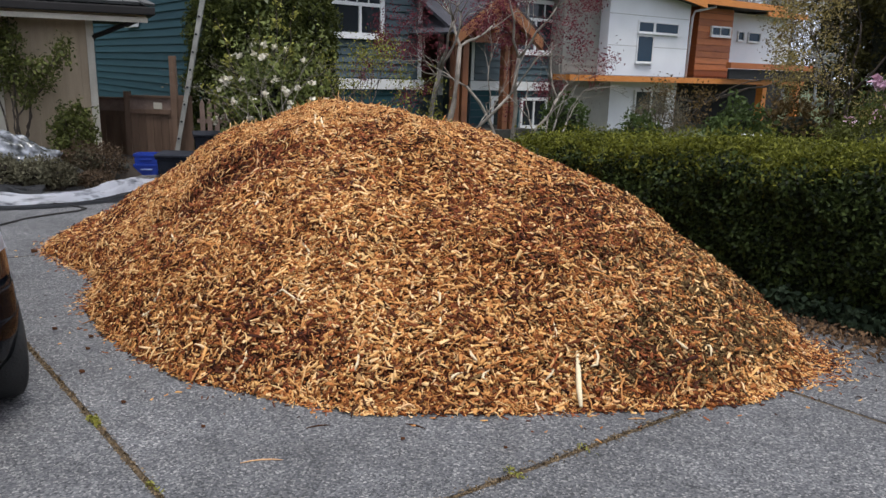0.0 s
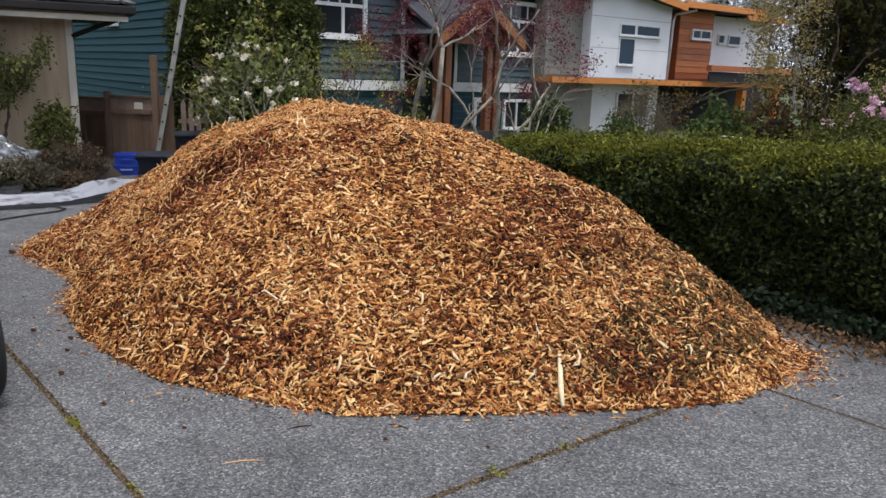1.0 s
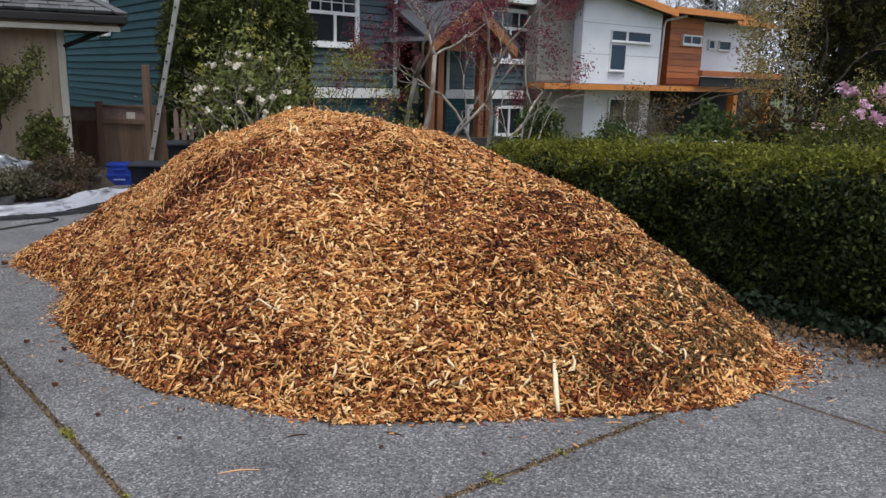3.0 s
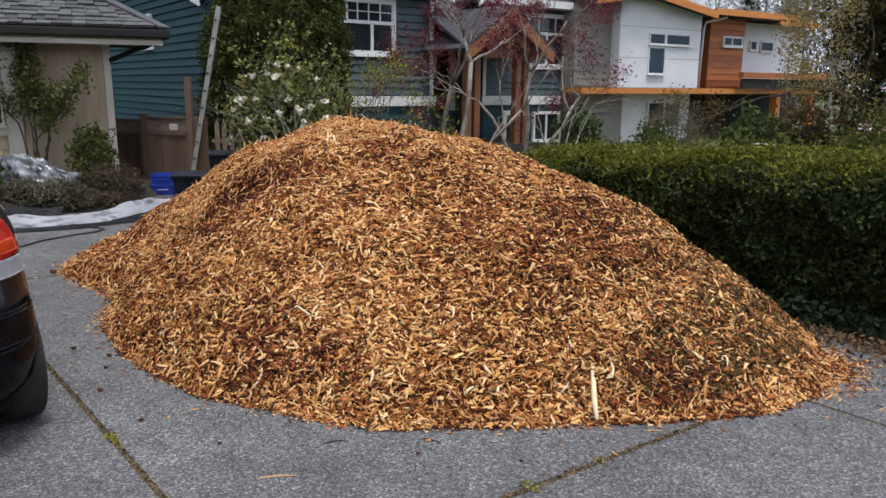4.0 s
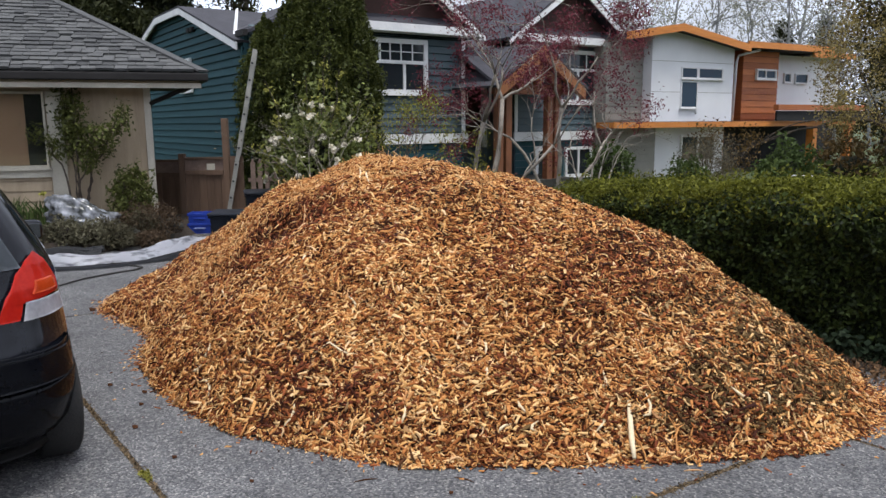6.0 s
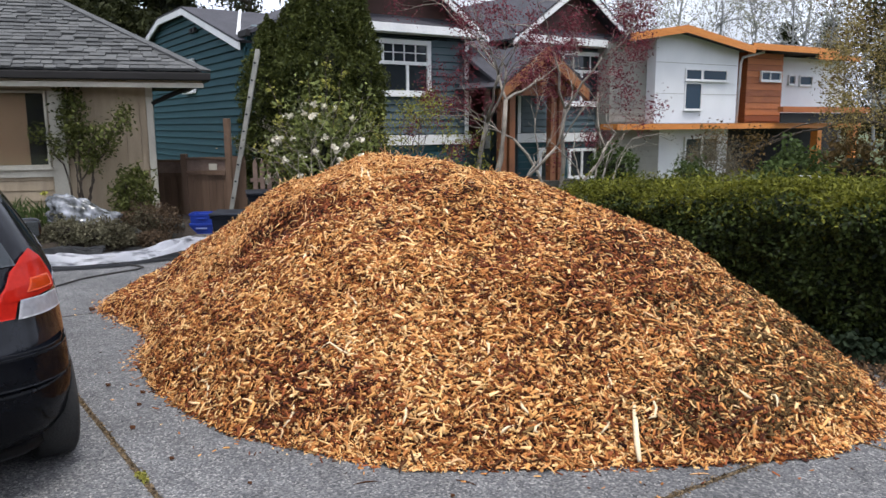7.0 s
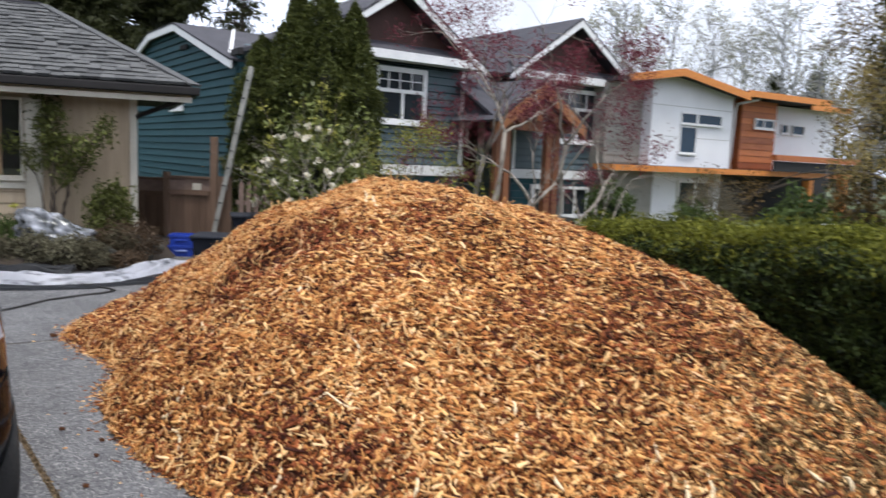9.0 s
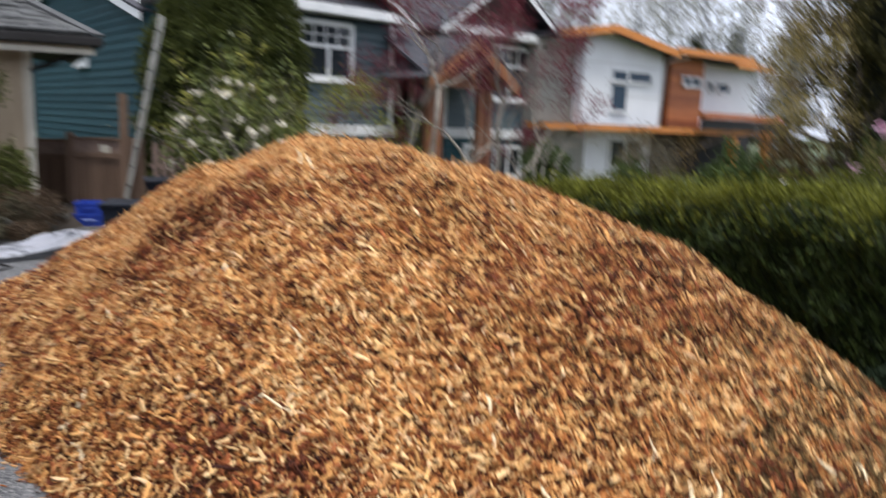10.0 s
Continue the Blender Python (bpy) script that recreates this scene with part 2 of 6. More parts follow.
MIRROR = mat("mirror_glass", (0.13, 0.145, 0.15), (0.16, 0.175, 0.18), rough=0.05, bump=0, metal=1.0)
BLUE = mat("blue_plastic", (0.008, 0.03, 0.24), (0.014, 0.05, 0.36), scale=4, rough=0.45, bump=0.05)
BLUE_PALE = mat("scuffed_blue_plastic", (0.1, 0.16, 0.45), (0.3, 0.36, 0.6), scale=9, rough=0.5, bump=0.05)
BIN_LID = mat("grey_bin_lid", (0.012, 0.014, 0.02), (0.032, 0.036, 0.046), scale=4, rough=0.55, bump=0.08, gloss=0.2)
BIN_GREY = mat("dark_grey_plastic", (0.006, 0.008, 0.012), (0.016, 0.019, 0.027), scale=4, rough=0.65, bump=0.1, gloss=0.15)
# dark streaks in this colour imitate shade in the tarp's folds
TARP = mat("silver_white_tarp", (0.1, 0.105, 0.13), (0.56, 0.57, 0.62), scale=5, rough=0.38, bump=0.15, fine=12, spread=(0.36, 0.5), stretch=(0.5, 1, 3))
TARP_DARK = mat("dark_tarp_underside", (0.008, 0.009, 0.012), (0.024, 0.026, 0.032), scale=4, rough=0.6, bump=0.3)
HOSE = mat("black_hose", (0.012, 0.011, 0.01), (0.03, 0.026, 0.024), rough=0.5, bump=0.05)
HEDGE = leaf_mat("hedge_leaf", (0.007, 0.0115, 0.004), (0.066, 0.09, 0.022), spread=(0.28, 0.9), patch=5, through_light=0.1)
# brighter yellow-green copy of the hedge leaf: light on the top in colour
HEDGE_TOP = leaf_mat("hedge_lit_top_leaf", (0.03, 0.039, 0.006), (0.235, 0.235, 0.034), spread=(0.2, 0.9), patch=2.5, through_light=0.3)
# near-black cores of hedge, shrubs and trees: inner shade put into colour
CORE_SHADE = mat("plant_core_shade", (0.006, 0.008, 0.004), (0.018, 0.022, 0.009), scale=6, rough=0.95, bump=0.5)
IVY = leaf_mat("ivy_leaf", (0.01, 0.018, 0.01), (0.035, 0.052, 0.028))
ARBOR = leaf_mat("arborvitae_spray", (0.014, 0.022, 0.007), (0.105, 0.12, 0.028), patch=2.0, through_light=0.15)
EVERGREEN = leaf_mat("dark_evergreen_leaf", (0.011, 0.013, 0.004), (0.1, 0.088, 0.027), patch=1.5)
CAMELLIA = leaf_mat("camellia_leaf", (0.016, 0.028, 0.01), (0.24, 0.27, 0.08), patch=4, rough=0.35, through_light=0.12)
HEATHER_PALE = leaf_mat("pale_heather_tip", (0.05, 0.047, 0.03), (0.2, 0.185, 0.12), patch=6)
HEATHER = leaf_mat("heather_sprig", (0.03, 0.028, 0.016), (0.14, 0.125, 0.08))
SHOOT = leaf_mat("young_yellow_leaf", (0.1, 0.11, 0.02), (0.42, 0.4, 0.1), patch=4)
ROSE = leaf_mat("rose_leaf", (0.014, 0.021, 0.007), (0.16, 0.175, 0.05), patch=6)
FLOWER = leaf_mat("cream_white_petal", (0.62, 0.55, 0.42), (0.86, 0.82, 0.7), through_light=0.1)
FORSY_DULL_DARK = leaf_mat("olive_green_leaf", (0.02, 0.024, 0.007), (0.13, 0.14, 0.03), patch=3)
FORSY_DULL = leaf_mat("dull_green_leaf", (0.07, 0.078, 0.014), (0.34, 0.33, 0.07), patch=3)
FORSY = leaf_mat("yellow_green_leaf", (0.12, 0.13, 0.03), (0.46, 0.43, 0.1))
MAPLE = leaf_mat("red_maple_leaf", (0.055, 0.013, 0.019), (0.235, 0.052, 0.07), through_light=0.3)
BARK_PALE = mat("pale_lichen_bark", (0.13, 0.11, 0.09), (0.36, 0.32, 0.27), scale=6, rough=0.9, bump=0.4, fine=50)
# grey bark paled to put distance haze into the far poplars
BARK_POPLAR = mat("hazed_poplar_bark", (0.16, 0.165, 0.17), (0.36, 0.365, 0.37), scale=4, rough=0.9, bump=0.3, fine=30)
BARK_DARK = mat("dark_bark", (0.03, 0.023, 0.018), (0.09, 0.068, 0.052), scale=5, rough=0.95, bump=0.5, fine=40)
CONIFER = leaf_mat("conifer_needle", (0.01, 0.014, 0.006), (0.055, 0.06, 0.022), patch=0.4)
OLIVE = leaf_mat("olive_brown_spray", (0.034, 0.023, 0.01), (0.19, 0.125, 0.048), patch=1.5)
BUD = leaf_mat("yellow_green_bud", (0.1, 0.075, 0.028), (0.44, 0.35, 0.13), patch=1.5, through_light=0.35)
RHODO = leaf_mat("rhododendron_leaf", (0.025, 0.045, 0.015), (0.11, 0.15, 0.045))
PINK = leaf_mat("pink_blossom", (0.58, 0.32, 0.46), (0.9, 0.66, 0.78))
DRY_TWIG = leaf_mat("dry_brown_twig", (0.03, 0.02, 0.012), (0.13, 0.088, 0.055))
# bud colour paled likewise for haze on the far poplars
TWIG = leaf_mat("hazed_budding_twig", (0.2, 0.2, 0.16), (0.46, 0.46, 0.36), patch=0.5, through_light=0.4)
GREY_SHRUB = leaf_mat("grey_brown_shrub", (0.08, 0.07, 0.05), (0.2, 0.18, 0.13))
SILVER_PLASTIC = mat("clear_plastic_sheet", (0.035, 0.038, 0.036), (0.32, 0.335, 0.375), scale=6, rough=0.2, bump=0.5, fine=14, spread=(0.42, 0.66))


# ---- builders ----
def part(name, bm, material, parent=None, label="", smooth=False):
    """Links a bmesh as one mesh object under a thing or a part."""
    me = bpy.data.meshes.new(name)
    bmesh.ops.recalc_face_normals(bm, faces=bm.faces)
    bm.to_mesh(me)
    bm.free()
    me.materials.append(material)
    if smooth:
        me.shade_smooth()
    ob = new(name, me)
    if parent:
        ob.parent = parent
    return tagged(ob, label)


def thing(name, label, category, m=None, group="", kind=""):
    ob = new(name)
    ob.empty_display_size = 0.2
    ob.matrix_basis = m or Matrix()
    return tagged(ob, label, category, group, kind)


def box(bm, x0, x1, y0, y1, z0, z1, m=None, bevel=0.0):
    v = [bm.verts.new((x, y, z)) for z in (z0, z1) for y in (y0, y1) for x in (x0, x1)]
    f = [bm.faces.new([v[i] for i in q]) for q in ((0, 2, 3, 1), (4, 5, 7, 6), (0, 1, 5, 4), (2, 6, 7, 3), (0, 4, 6, 2), (1, 3, 7, 5))]
    if bevel:
        e = list({e for face in f for e in face.edges})
        r = bmesh.ops.bevel(bm, geom=e, offset=bevel, segments=2, affect="EDGES", profile=0.6)
        v = list({w for face in r["faces"] for w in face.verts} | {w for w in v if w.is_valid})
    if m:
        bmesh.ops.transform(bm, matrix=m, verts=v)
    return bm


def boxed(*a, **k):
    return box(bmesh.new(), *a, **k)


def prism(pts, y0, y1):
    """A flat outline in x and z, given thickness from y0 to y1."""
    bm = bmesh.new()
    a = [bm.verts.new((x, y0, z)) for x, z in pts]
    b = [bm.verts.new((x, y1, z)) for x, z in pts]
    bm.faces.new(a), bm.faces.new(b[::-1])
    for i in range(len(pts)):
        j = (i + 1) % len(pts)
        bm.faces.new((a[i], b[i], b[j], a[j]))
    return bm


def slab(quad, thick):
    """A plate on four corners, thickened downwards along its normal."""
    bm = bmesh.new()
    q = [Vector(p) for p in quad]
    nrm = (q[1] - q[0]).cross(q[-1] - q[0]).normalized()
    if nrm.z < 0:
        nrm = -nrm
    a = [bm.verts.new(p) for p in q]
    b = [bm.verts.new(p - nrm * thick) for p in q]
    bm.faces.new(a), bm.faces.new(b[::-1])
    for i in range(len(q)):
        j = (i + 1) % len(q)
        bm.faces.new((a[i], b[i], b[j], a[j]))
    return bm


def beam(bm, a, b, w, h):
    """A squared bar from a to b."""
    a, b = Vector(a), Vector(b)
    m = Matrix.Translation((a + b) / 2) @ (b - a).to_track_quat("Y", "Z").to_matrix().to_4x4()
    d = (b - a).length / 2
    return box(bm, -w / 2, w / 2, -d, d, -h / 2, h / 2, m)


def tube(bm, pts, radii, sides=7):
    """A tapering round bar along points."""
    rings = []
    for i, p in enumerate(pts):
        p = Vector(p)
        way = Vector(pts[min(i + 1, len(pts) - 1)]) - Vector(pts[max(i - 1, 0)])
        q = way.to_track_quat("Z", "X")
        r = radii[i] if hasattr(radii, "__len__") else radii
        rings.append([bm.verts.new(p + q @ Vector((r * math.cos(k * math.tau / sides), r * math.sin(k * math.tau / sides), 0))) for k in range(sides)])
    for a, b in zip(rings, rings[1:]):
        for k in range(sides):
            bm.faces.new((a[k], a[(k + 1) % sides], b[(k + 1) % sides], b[k]))
    bm.faces.new(rings[0][::-1]), bm.faces.new(rings[-1])
    return bm


def quads(name, v, f, material, parent=None, label="", smooth=False):
    """One mesh object out of arrays of points and four-cornered faces."""
    v, f = np.asarray(v, np.float32), np.asarray(f, np.int32)
    me = bpy.data.meshes.new(name)
    me.vertices.add(len(v))
    me.vertices.foreach_set("co", v.ravel())
    me.loops.add(f.size)
    me.loops.foreach_set("vertex_index", f.ravel())
    me.polygons.add(len(f))
    me.polygons.foreach_set("loop_start", np.arange(len(f), dtype=np.int32) * 4)
    me.update(calc_edges=True)
    me.validate()
    me.materials.append(material)
    if smooth:
        me.shade_smooth()
    ob = new(name, me)
    if parent:
        ob.parent = parent
    return tagged(ob, label)


def turns(rng, n):
    """n random turns as matrices."""
    q = rng.normal(size=(n, 4))
    w, x, y, z = (q / np.linalg.norm(q, axis=1)[:, None]).T
    return np.stack([np.stack([1 - 2 * (y * y + z * z), 2 * (x * y - z * w), 2 * (x * z + y * w)], -1), np.stack([2 * (x * y + z * w), 1 - 2 * (x * x + z * z), 2 * (y * z - x * w)], -1),
                     np.stack([2 * (x * z - y * w), 2 * (y * z + x * w), 1 - 2 * (x * x + y * y)], -1)], 1)


def leaves(name, pts, size, material, parent=None, label="", seed=1, slim=0.5, droop=0.0):
    """Small kinked leaves, one at each point."""
    rng = np.random.default_rng(seed)
    n = len(pts)
    s = size * rng.uniform(0.6, 1.35, (n, 1, 1))
    leaf = np.array([[-0.5, 0, 0], [0, -slim / 2, 0.08], [0.55, 0, -0.06], [0, slim / 2, 0.08]])
    local = leaf[None] * s
    v = np.einsum("nij,nkj->nki", turns(rng, n), local) + np.asarray(pts)[:, None]
    if droop:
        v[:, 2, 2] -= droop * size
    return quads(name, v.reshape(-1, 3), np.arange(4 * n).reshape(-1, 4), material, parent, label)


# ---- setting: ground and driveway ----
ALONG, ACROSS, SKEW = Vector((-0.663, 0.749, 0)), Vector((0.749, 0.663, 0)), 0.107


def yard(n, s, z=0.0):
    """A place on the driveway: n metres across it, s metres along it."""
    return ACROSS * n + ALONG * (s - SKEW * n) + Vector((0, 0, z))


bm = bmesh.new()
bmesh.ops.create_grid(bm, x_segments=40, y_segments=40, size=400)
for v in bm.verts:
    v.co.z = -0.06 + (0.5 * noise.noise(v.co * 0.02) if v.co.length > 60 else 0)
tagged(part("ground", bm, GRASS), "dull green lawn and soil reaching far off", "ground", kind="structure")

driveway = thing("driveway", "grey exposed-aggregate concrete driveway with dirt-filled joints", "driveway", kind="structure")
across_lines, along_lines = (-4.97, -2.04, 0.885, 3.81, 4.95), (-7.56, -2.75, 2.06, 6.87, 11.68)
for n0, n1 in zip(across_lines, across_lines[1:]):
    for s0, s1 in zip(along_lines, along_lines[1:]):
        g = 0.008
        q = [yard(n0 + g, s0 + g), yard(n1 - g, s0 + g), yard(n1 - g, s1 - g), yard(n0 + g, s1 - g)]
        bm = slab(q, 0.1)
        top = [e for e in bm.edges if all(abs(v.co.z) < 1e-5 for v in e.verts)]
        bmesh.ops.bevel(bm, geom=top, offset=0.006, segments=2, affect="EDGES")
        part("concrete_slab", bm, AGG_WORN if n1 < 1 and s1 < 3 else AGG_PALE if s0 == 2.06 and n0 == 0.885 else AGG, driveway)
bm = bmesh.new()
for n0 in across_lines[1:-1]:
    a, b = yard(n0, -7.5), yard(n0, 11.6)
    beam(bm, (a.x, a.y, -0.019), (b.x, b.y, -0.019), 0.03, 0.03)
for s0 in along_lines[1:-1]:
    a, b = yard(-4.9, s0), yard(4.9, s0)
    beam(bm, (a.x, a.y, -0.02), (b.x, b.y, -0.02), 0.03, 0.03)
part("joint_filler", bm, JOINT, driveway, "brown dirt in the joints")
rng = np.random.default_rng(5)
bits, moss = [], []
for k in range(4200):
    along_joint = rng.random() < 0.5
    p = yard(0.885 + rng.normal(0, 0.011), rng.uniform(0.3, 5.5)) if along_joint else yard(rng.uniform(0.9, 3.8), 2.06 + rng.normal(0, 0.016))
    if not along_joint and rng.random() < 0.12:
        p = yard(3.81 + rng.normal(0, 0.008), rng.uniform(-1, 2.4))
    bits.append((p.x, p.y, rng.uniform(-0.006, 0.004)))
for n0, s0, count in ((0.885, 3.44, 60), (0.885, 2.75, 14), (2.06, 2.06, 30), (2.45, 2.06, 10)):
    for k in range(count):
        p = yard(n0 + rng.normal(0, 0.011), s0 + rng.normal(0, 0.03))
        moss.append((p.x, p.y, rng.uniform(0.0, 0.018)))
tagged(leaves("joint_litter", np.array(bits), 0.017, LITTER, driveway, "brown crumbs along the joints", 3), kind="stuff")
tagged(leaves("moss", np.array(moss), 0.028, FORSY, driveway, "small green weeds in the joints", 4, 0.3), kind="stuff")

bm = bmesh.new()
q = [yard(4.95, -8), yard(9.5, -8), yard(9.5, 12), yard(4.95, 12)]
bmesh.ops.create_grid(bm, x_segments=30, y_segments=60, size=0.5)
for v in bm.verts:
    p = yard(4.96 + (v.co.x + 0.5) * 4.6, -8 + (v.co.y + 0.5) * 20)
    edge = min(1.0, (v.co.x + 0.5) * 6)
    v.co = (p.x, p.y, -0.012 + 0.05 * edge + 0.03 * noise.noise(p * 3))
tagged(part("hedge_bed", bm, SOIL, smooth=True), "dark soil bed along the driveway's edge", "garden bed", kind="structure")


# ---- the heap of wood chips ----
TOP = (-0.78, 5.9)
FOOT = ((0, 3.05, 1.72), (38, 3.0, 1.75), (90, 2.7, 1.7), (140, 2.75, 1.6), (158, 2.95, 1.5), (168, 2.78, 1.5), (176, 2.58, 1.4), (182, 2.3, 1.45), (190, 2.02, 1.5), (200, 1.83, 1.55), (207, 1.9, 1.6), (220, 1.97, 1.65),
        (234, 2.1, 1.7), (246, 2.23, 1.75), (257, 2.38, 1.8), (267, 2.5, 1.85), (277, 2.68, 1.85), (290, 2.8, 1.85), (303, 3.05, 1.8), (314, 3.36, 1.8), (322, 3.52, 1.78), (331, 3.46, 1.76), (342, 3.25, 1.72), (351, 3.1, 1.7))
# broad swells and dips of the heap: x, y, height, reach
SWELLS = ((-3.0, 6.3, -0.215, 0.4), (-2.5, 6.2, -0.177, 0.4), (-2.1, 5.9, -0.076, 0.35), (-1.75, 6.0, 0.070, 0.3), (-1.4, 6.0, -0.028, 0.3), (-0.9, 5.9, 0.017, 0.35), (-0.4, 6.0, -0.178, 0.35), (0.0, 6.1, -0.002, 0.35), (0.45, 6.1, 0.060, 0.35), (0.8, 5.9, -0.069, 0.35), (1.1, 5.6, 0.063, 0.4), (1.45, 5.3, 0.038, 0.4), (1.75, 5.0, -0.016, 0.35), (2.0, 4.8, 0.038, 0.35), (1.2, 4.8, 0.043, 0.35), (0.9, 5.2, 0.028, 0.35))


def heap(x, y):
    """The height of the heap over the driveway."""
    x, y = np.asarray(x, float), np.asarray(y, float)
    dx, dy = x - TOP[0], y - TOP[1]
    turn, r = np.degrees(np.arctan2(dy, dx)) % 360, np.hypot(dx, dy)
    a = np.array([FOOT[-1][0] - 360, *(f[0] for f in FOOT), 360])
    reach = np.interp(turn, a, [FOOT[-1][1], *(f[1] for f in FOOT), FOOT[0][1]])
    power = np.interp(turn, a, [FOOT[-1][2], *(f[2] for f in FOOT), FOOT[0][2]])
    reach = reach * (1 + 0.006 * np.sin(np.radians(turn) * 13) + 0.006 * np.sin(np.radians(turn) * 31 + 1))
    u = np.clip(1 - r / reach, 0, 1)
    h = 1.3 * (1 - (1 - u) ** power) * np.minimum(1, 0.55 + u * 6)
    lumps = 0.03 * np.sin(2.3 * x + 1.1 * y) * np.sin(1.9 * y - 0.7 * x) + 0.028 * np.sin(6.1 * x + 2 + 0.8 * np.sin(3 * y)) * np.sin(5.3 * y + 1 + np.sin(2 * x)) + 0.016 * np.sin(13 * x) * np.sin(11 * y + 3 * x)
    d = y - np.interp(x, [-2.4, -1.6, -0.9], [5.3, 5.1, 4.85])
    hollow = np.exp(-((x + 1.65) / 0.62) ** 2) * (-0.15 * np.exp(-(d / 0.14) ** 2) + 0.05 * np.exp(-((d - 0.32) / 0.2) ** 2) + 0.04 * np.exp(-((d + 0.3) / 0.2) ** 2))
    bench = np.exp(-((x + 0.25) / 0.75) ** 4) * (0.045 * np.exp(-((y - 4.2) / 0.16) ** 2) - 0.035 * np.exp(-((y - 4.52) / 0.2) ** 2))
    swell = sum(c * np.exp(-((x - a) ** 2 + (y - b) ** 2) / w ** 2) for a, b, c, w in SWELLS)
    return h + np.minimum(1, u * 5) * (lumps + hollow + bench + swell)


pile = thing("wood_chip_pile", "large heap of orange-brown wood chips tipped on the driveway", "wood chips", pose(TOP[0], TOP[1], 0))
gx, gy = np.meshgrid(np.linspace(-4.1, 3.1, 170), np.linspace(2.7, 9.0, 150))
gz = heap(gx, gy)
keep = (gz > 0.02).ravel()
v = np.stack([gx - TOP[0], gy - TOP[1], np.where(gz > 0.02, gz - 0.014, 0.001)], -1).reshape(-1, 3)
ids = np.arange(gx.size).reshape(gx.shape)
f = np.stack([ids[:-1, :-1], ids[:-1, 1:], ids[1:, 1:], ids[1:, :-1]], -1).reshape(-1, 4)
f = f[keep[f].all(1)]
quads("mound", v, f, MOUND, pile, "dark brown heap core, shade between chips in its colour", True)


def surface(x, y):
    """Points on the heap and the turns that lay a chip on it."""
    e = 0.03
    z = heap(x, y)
    n = np.stack([-(heap(x + e, y) - z) / e, -(heap(x, y + e) - z) / e, np.ones_like(z)], -1)
    n /= np.linalg.norm(n, axis=1)[:, None]
    return np.stack([x, y, z], -1), n


def chips(name, pts, nrm, long, wide, thick, material, parent, label="", seed=1, tilt=0.35, centre=(0, 0)):
    """Splinters of wood lying on the heap: six-sided, pointed at one end."""
    rng = np.random.default_rng(seed)
    n = len(pts)
    nrm = nrm + rng.normal(0, tilt, (n, 3))
    nrm /= np.linalg.norm(nrm, axis=1)[:, None]
    side = np.cross(nrm, rng.normal(size=(n, 3)) + np.array([0, 0, 1.2]))
    side /= np.linalg.norm(side, axis=1)[:, None]
    other = np.cross(nrm, side)
    base = np.array([[-0.5, -0.5, 0], [0.5, -0.28, 0], [0.5, 0.2, 0], [-0.5, 0.5, 0], [-0.46, -0.4, 1], [0.42, -0.2, 1], [0.46, 0.14, 1], [-0.42, 0.42, 1]])
    lo = base[None] * np.stack([long, wide, thick], -1)[:, None] * (1 + rng.uniform(-0.25, 0.25, (n, 8, 3)))
    lo[:, :, 2] += (rng.uniform(-0.25, 0.25, (n, 1)) * np.abs(lo[:, :, 0]))
    v = lo[:, :, :1] * side[:, None] + lo[:, :, 1:2] * other[:, None] + lo[:, :, 2:] * nrm[:, None] + pts[:, None] - np.array([*centre, 0])
    one = np.array([[0, 1, 5, 4], [2, 3, 7, 6], [3, 0, 4, 7], [4, 5, 6, 7]])
    f = (one[None] + 8 * np.arange(n)[:, None, None]).reshape(-1, 4)
    return quads(name, v.reshape(-1, 3), f, material, parent, label)


def curls(name, pts, nrm, long, wide, thick, material, parent, label="", seed=1, tilt=0.35, bend=0.5, centre=(0, 0)):
    """Torn strips of wood: tapering, bent both ways, with their ends lifting off the heap."""
    rng = np.random.default_rng(seed)
    n = len(pts)
    nrm = nrm + rng.normal(0, tilt, (n, 3))
    nrm /= np.linalg.norm(nrm, axis=1)[:, None]
    side = np.cross(nrm, rng.normal(size=(n, 3)))
    side /= np.linalg.norm(side, axis=1)[:, None]
    other = np.cross(nrm, side)
    t = np.linspace(-0.5, 0.5, 5)
    sway, arch, kink = rng.normal(0, bend, (n, 1)), rng.normal(0.05, bend * 0.5, (n, 1)), rng.normal(0, bend * 2.0, (n, 1))
    along = long[:, None] * t * (1 - 0.15 * np.abs(sway))
    off = long[:, None] * (sway * (t ** 2 - 0.08) + kink * t * (t ** 2 - 0.12))
    up = long[:, None] * arch * (0.12 - t ** 2) + 0.002
    w = wide[:, None] * (np.array([0.4, 0.9, 1.0, 0.85, 0.3]) * (1 + rng.uniform(-0.2, 0.2, (n, 5)))) / 2
    mid = along[..., None] * side[:, None] + off[..., None] * other[:, None] + up[..., None] * nrm[:, None] + pts[:, None] - np.array([*centre, 0])
    h = (thick[:, None] * np.ones(5))[..., None] * nrm[:, None]
    ww = w[..., None] * other[:, None]
    v = np.stack([mid - ww, mid + ww, mid + ww * 0.8 + h, mid - ww * 0.8 + h], 2)
    one = [[4 * k + i, 4 * k + (i + 1) % 4, 4 * k + 4 + (i + 1) % 4, 4 * k + 4 + i] for k in range(4) for i in range(4)] + [[3, 2, 1, 0], [16, 17, 18, 19]]
    f = (np.array(one)[None] + 20 * np.arange(n)[:, None, None]).reshape(-1, 4)
    return quads(name, v.reshape(-1, 3), f, material, parent, label)


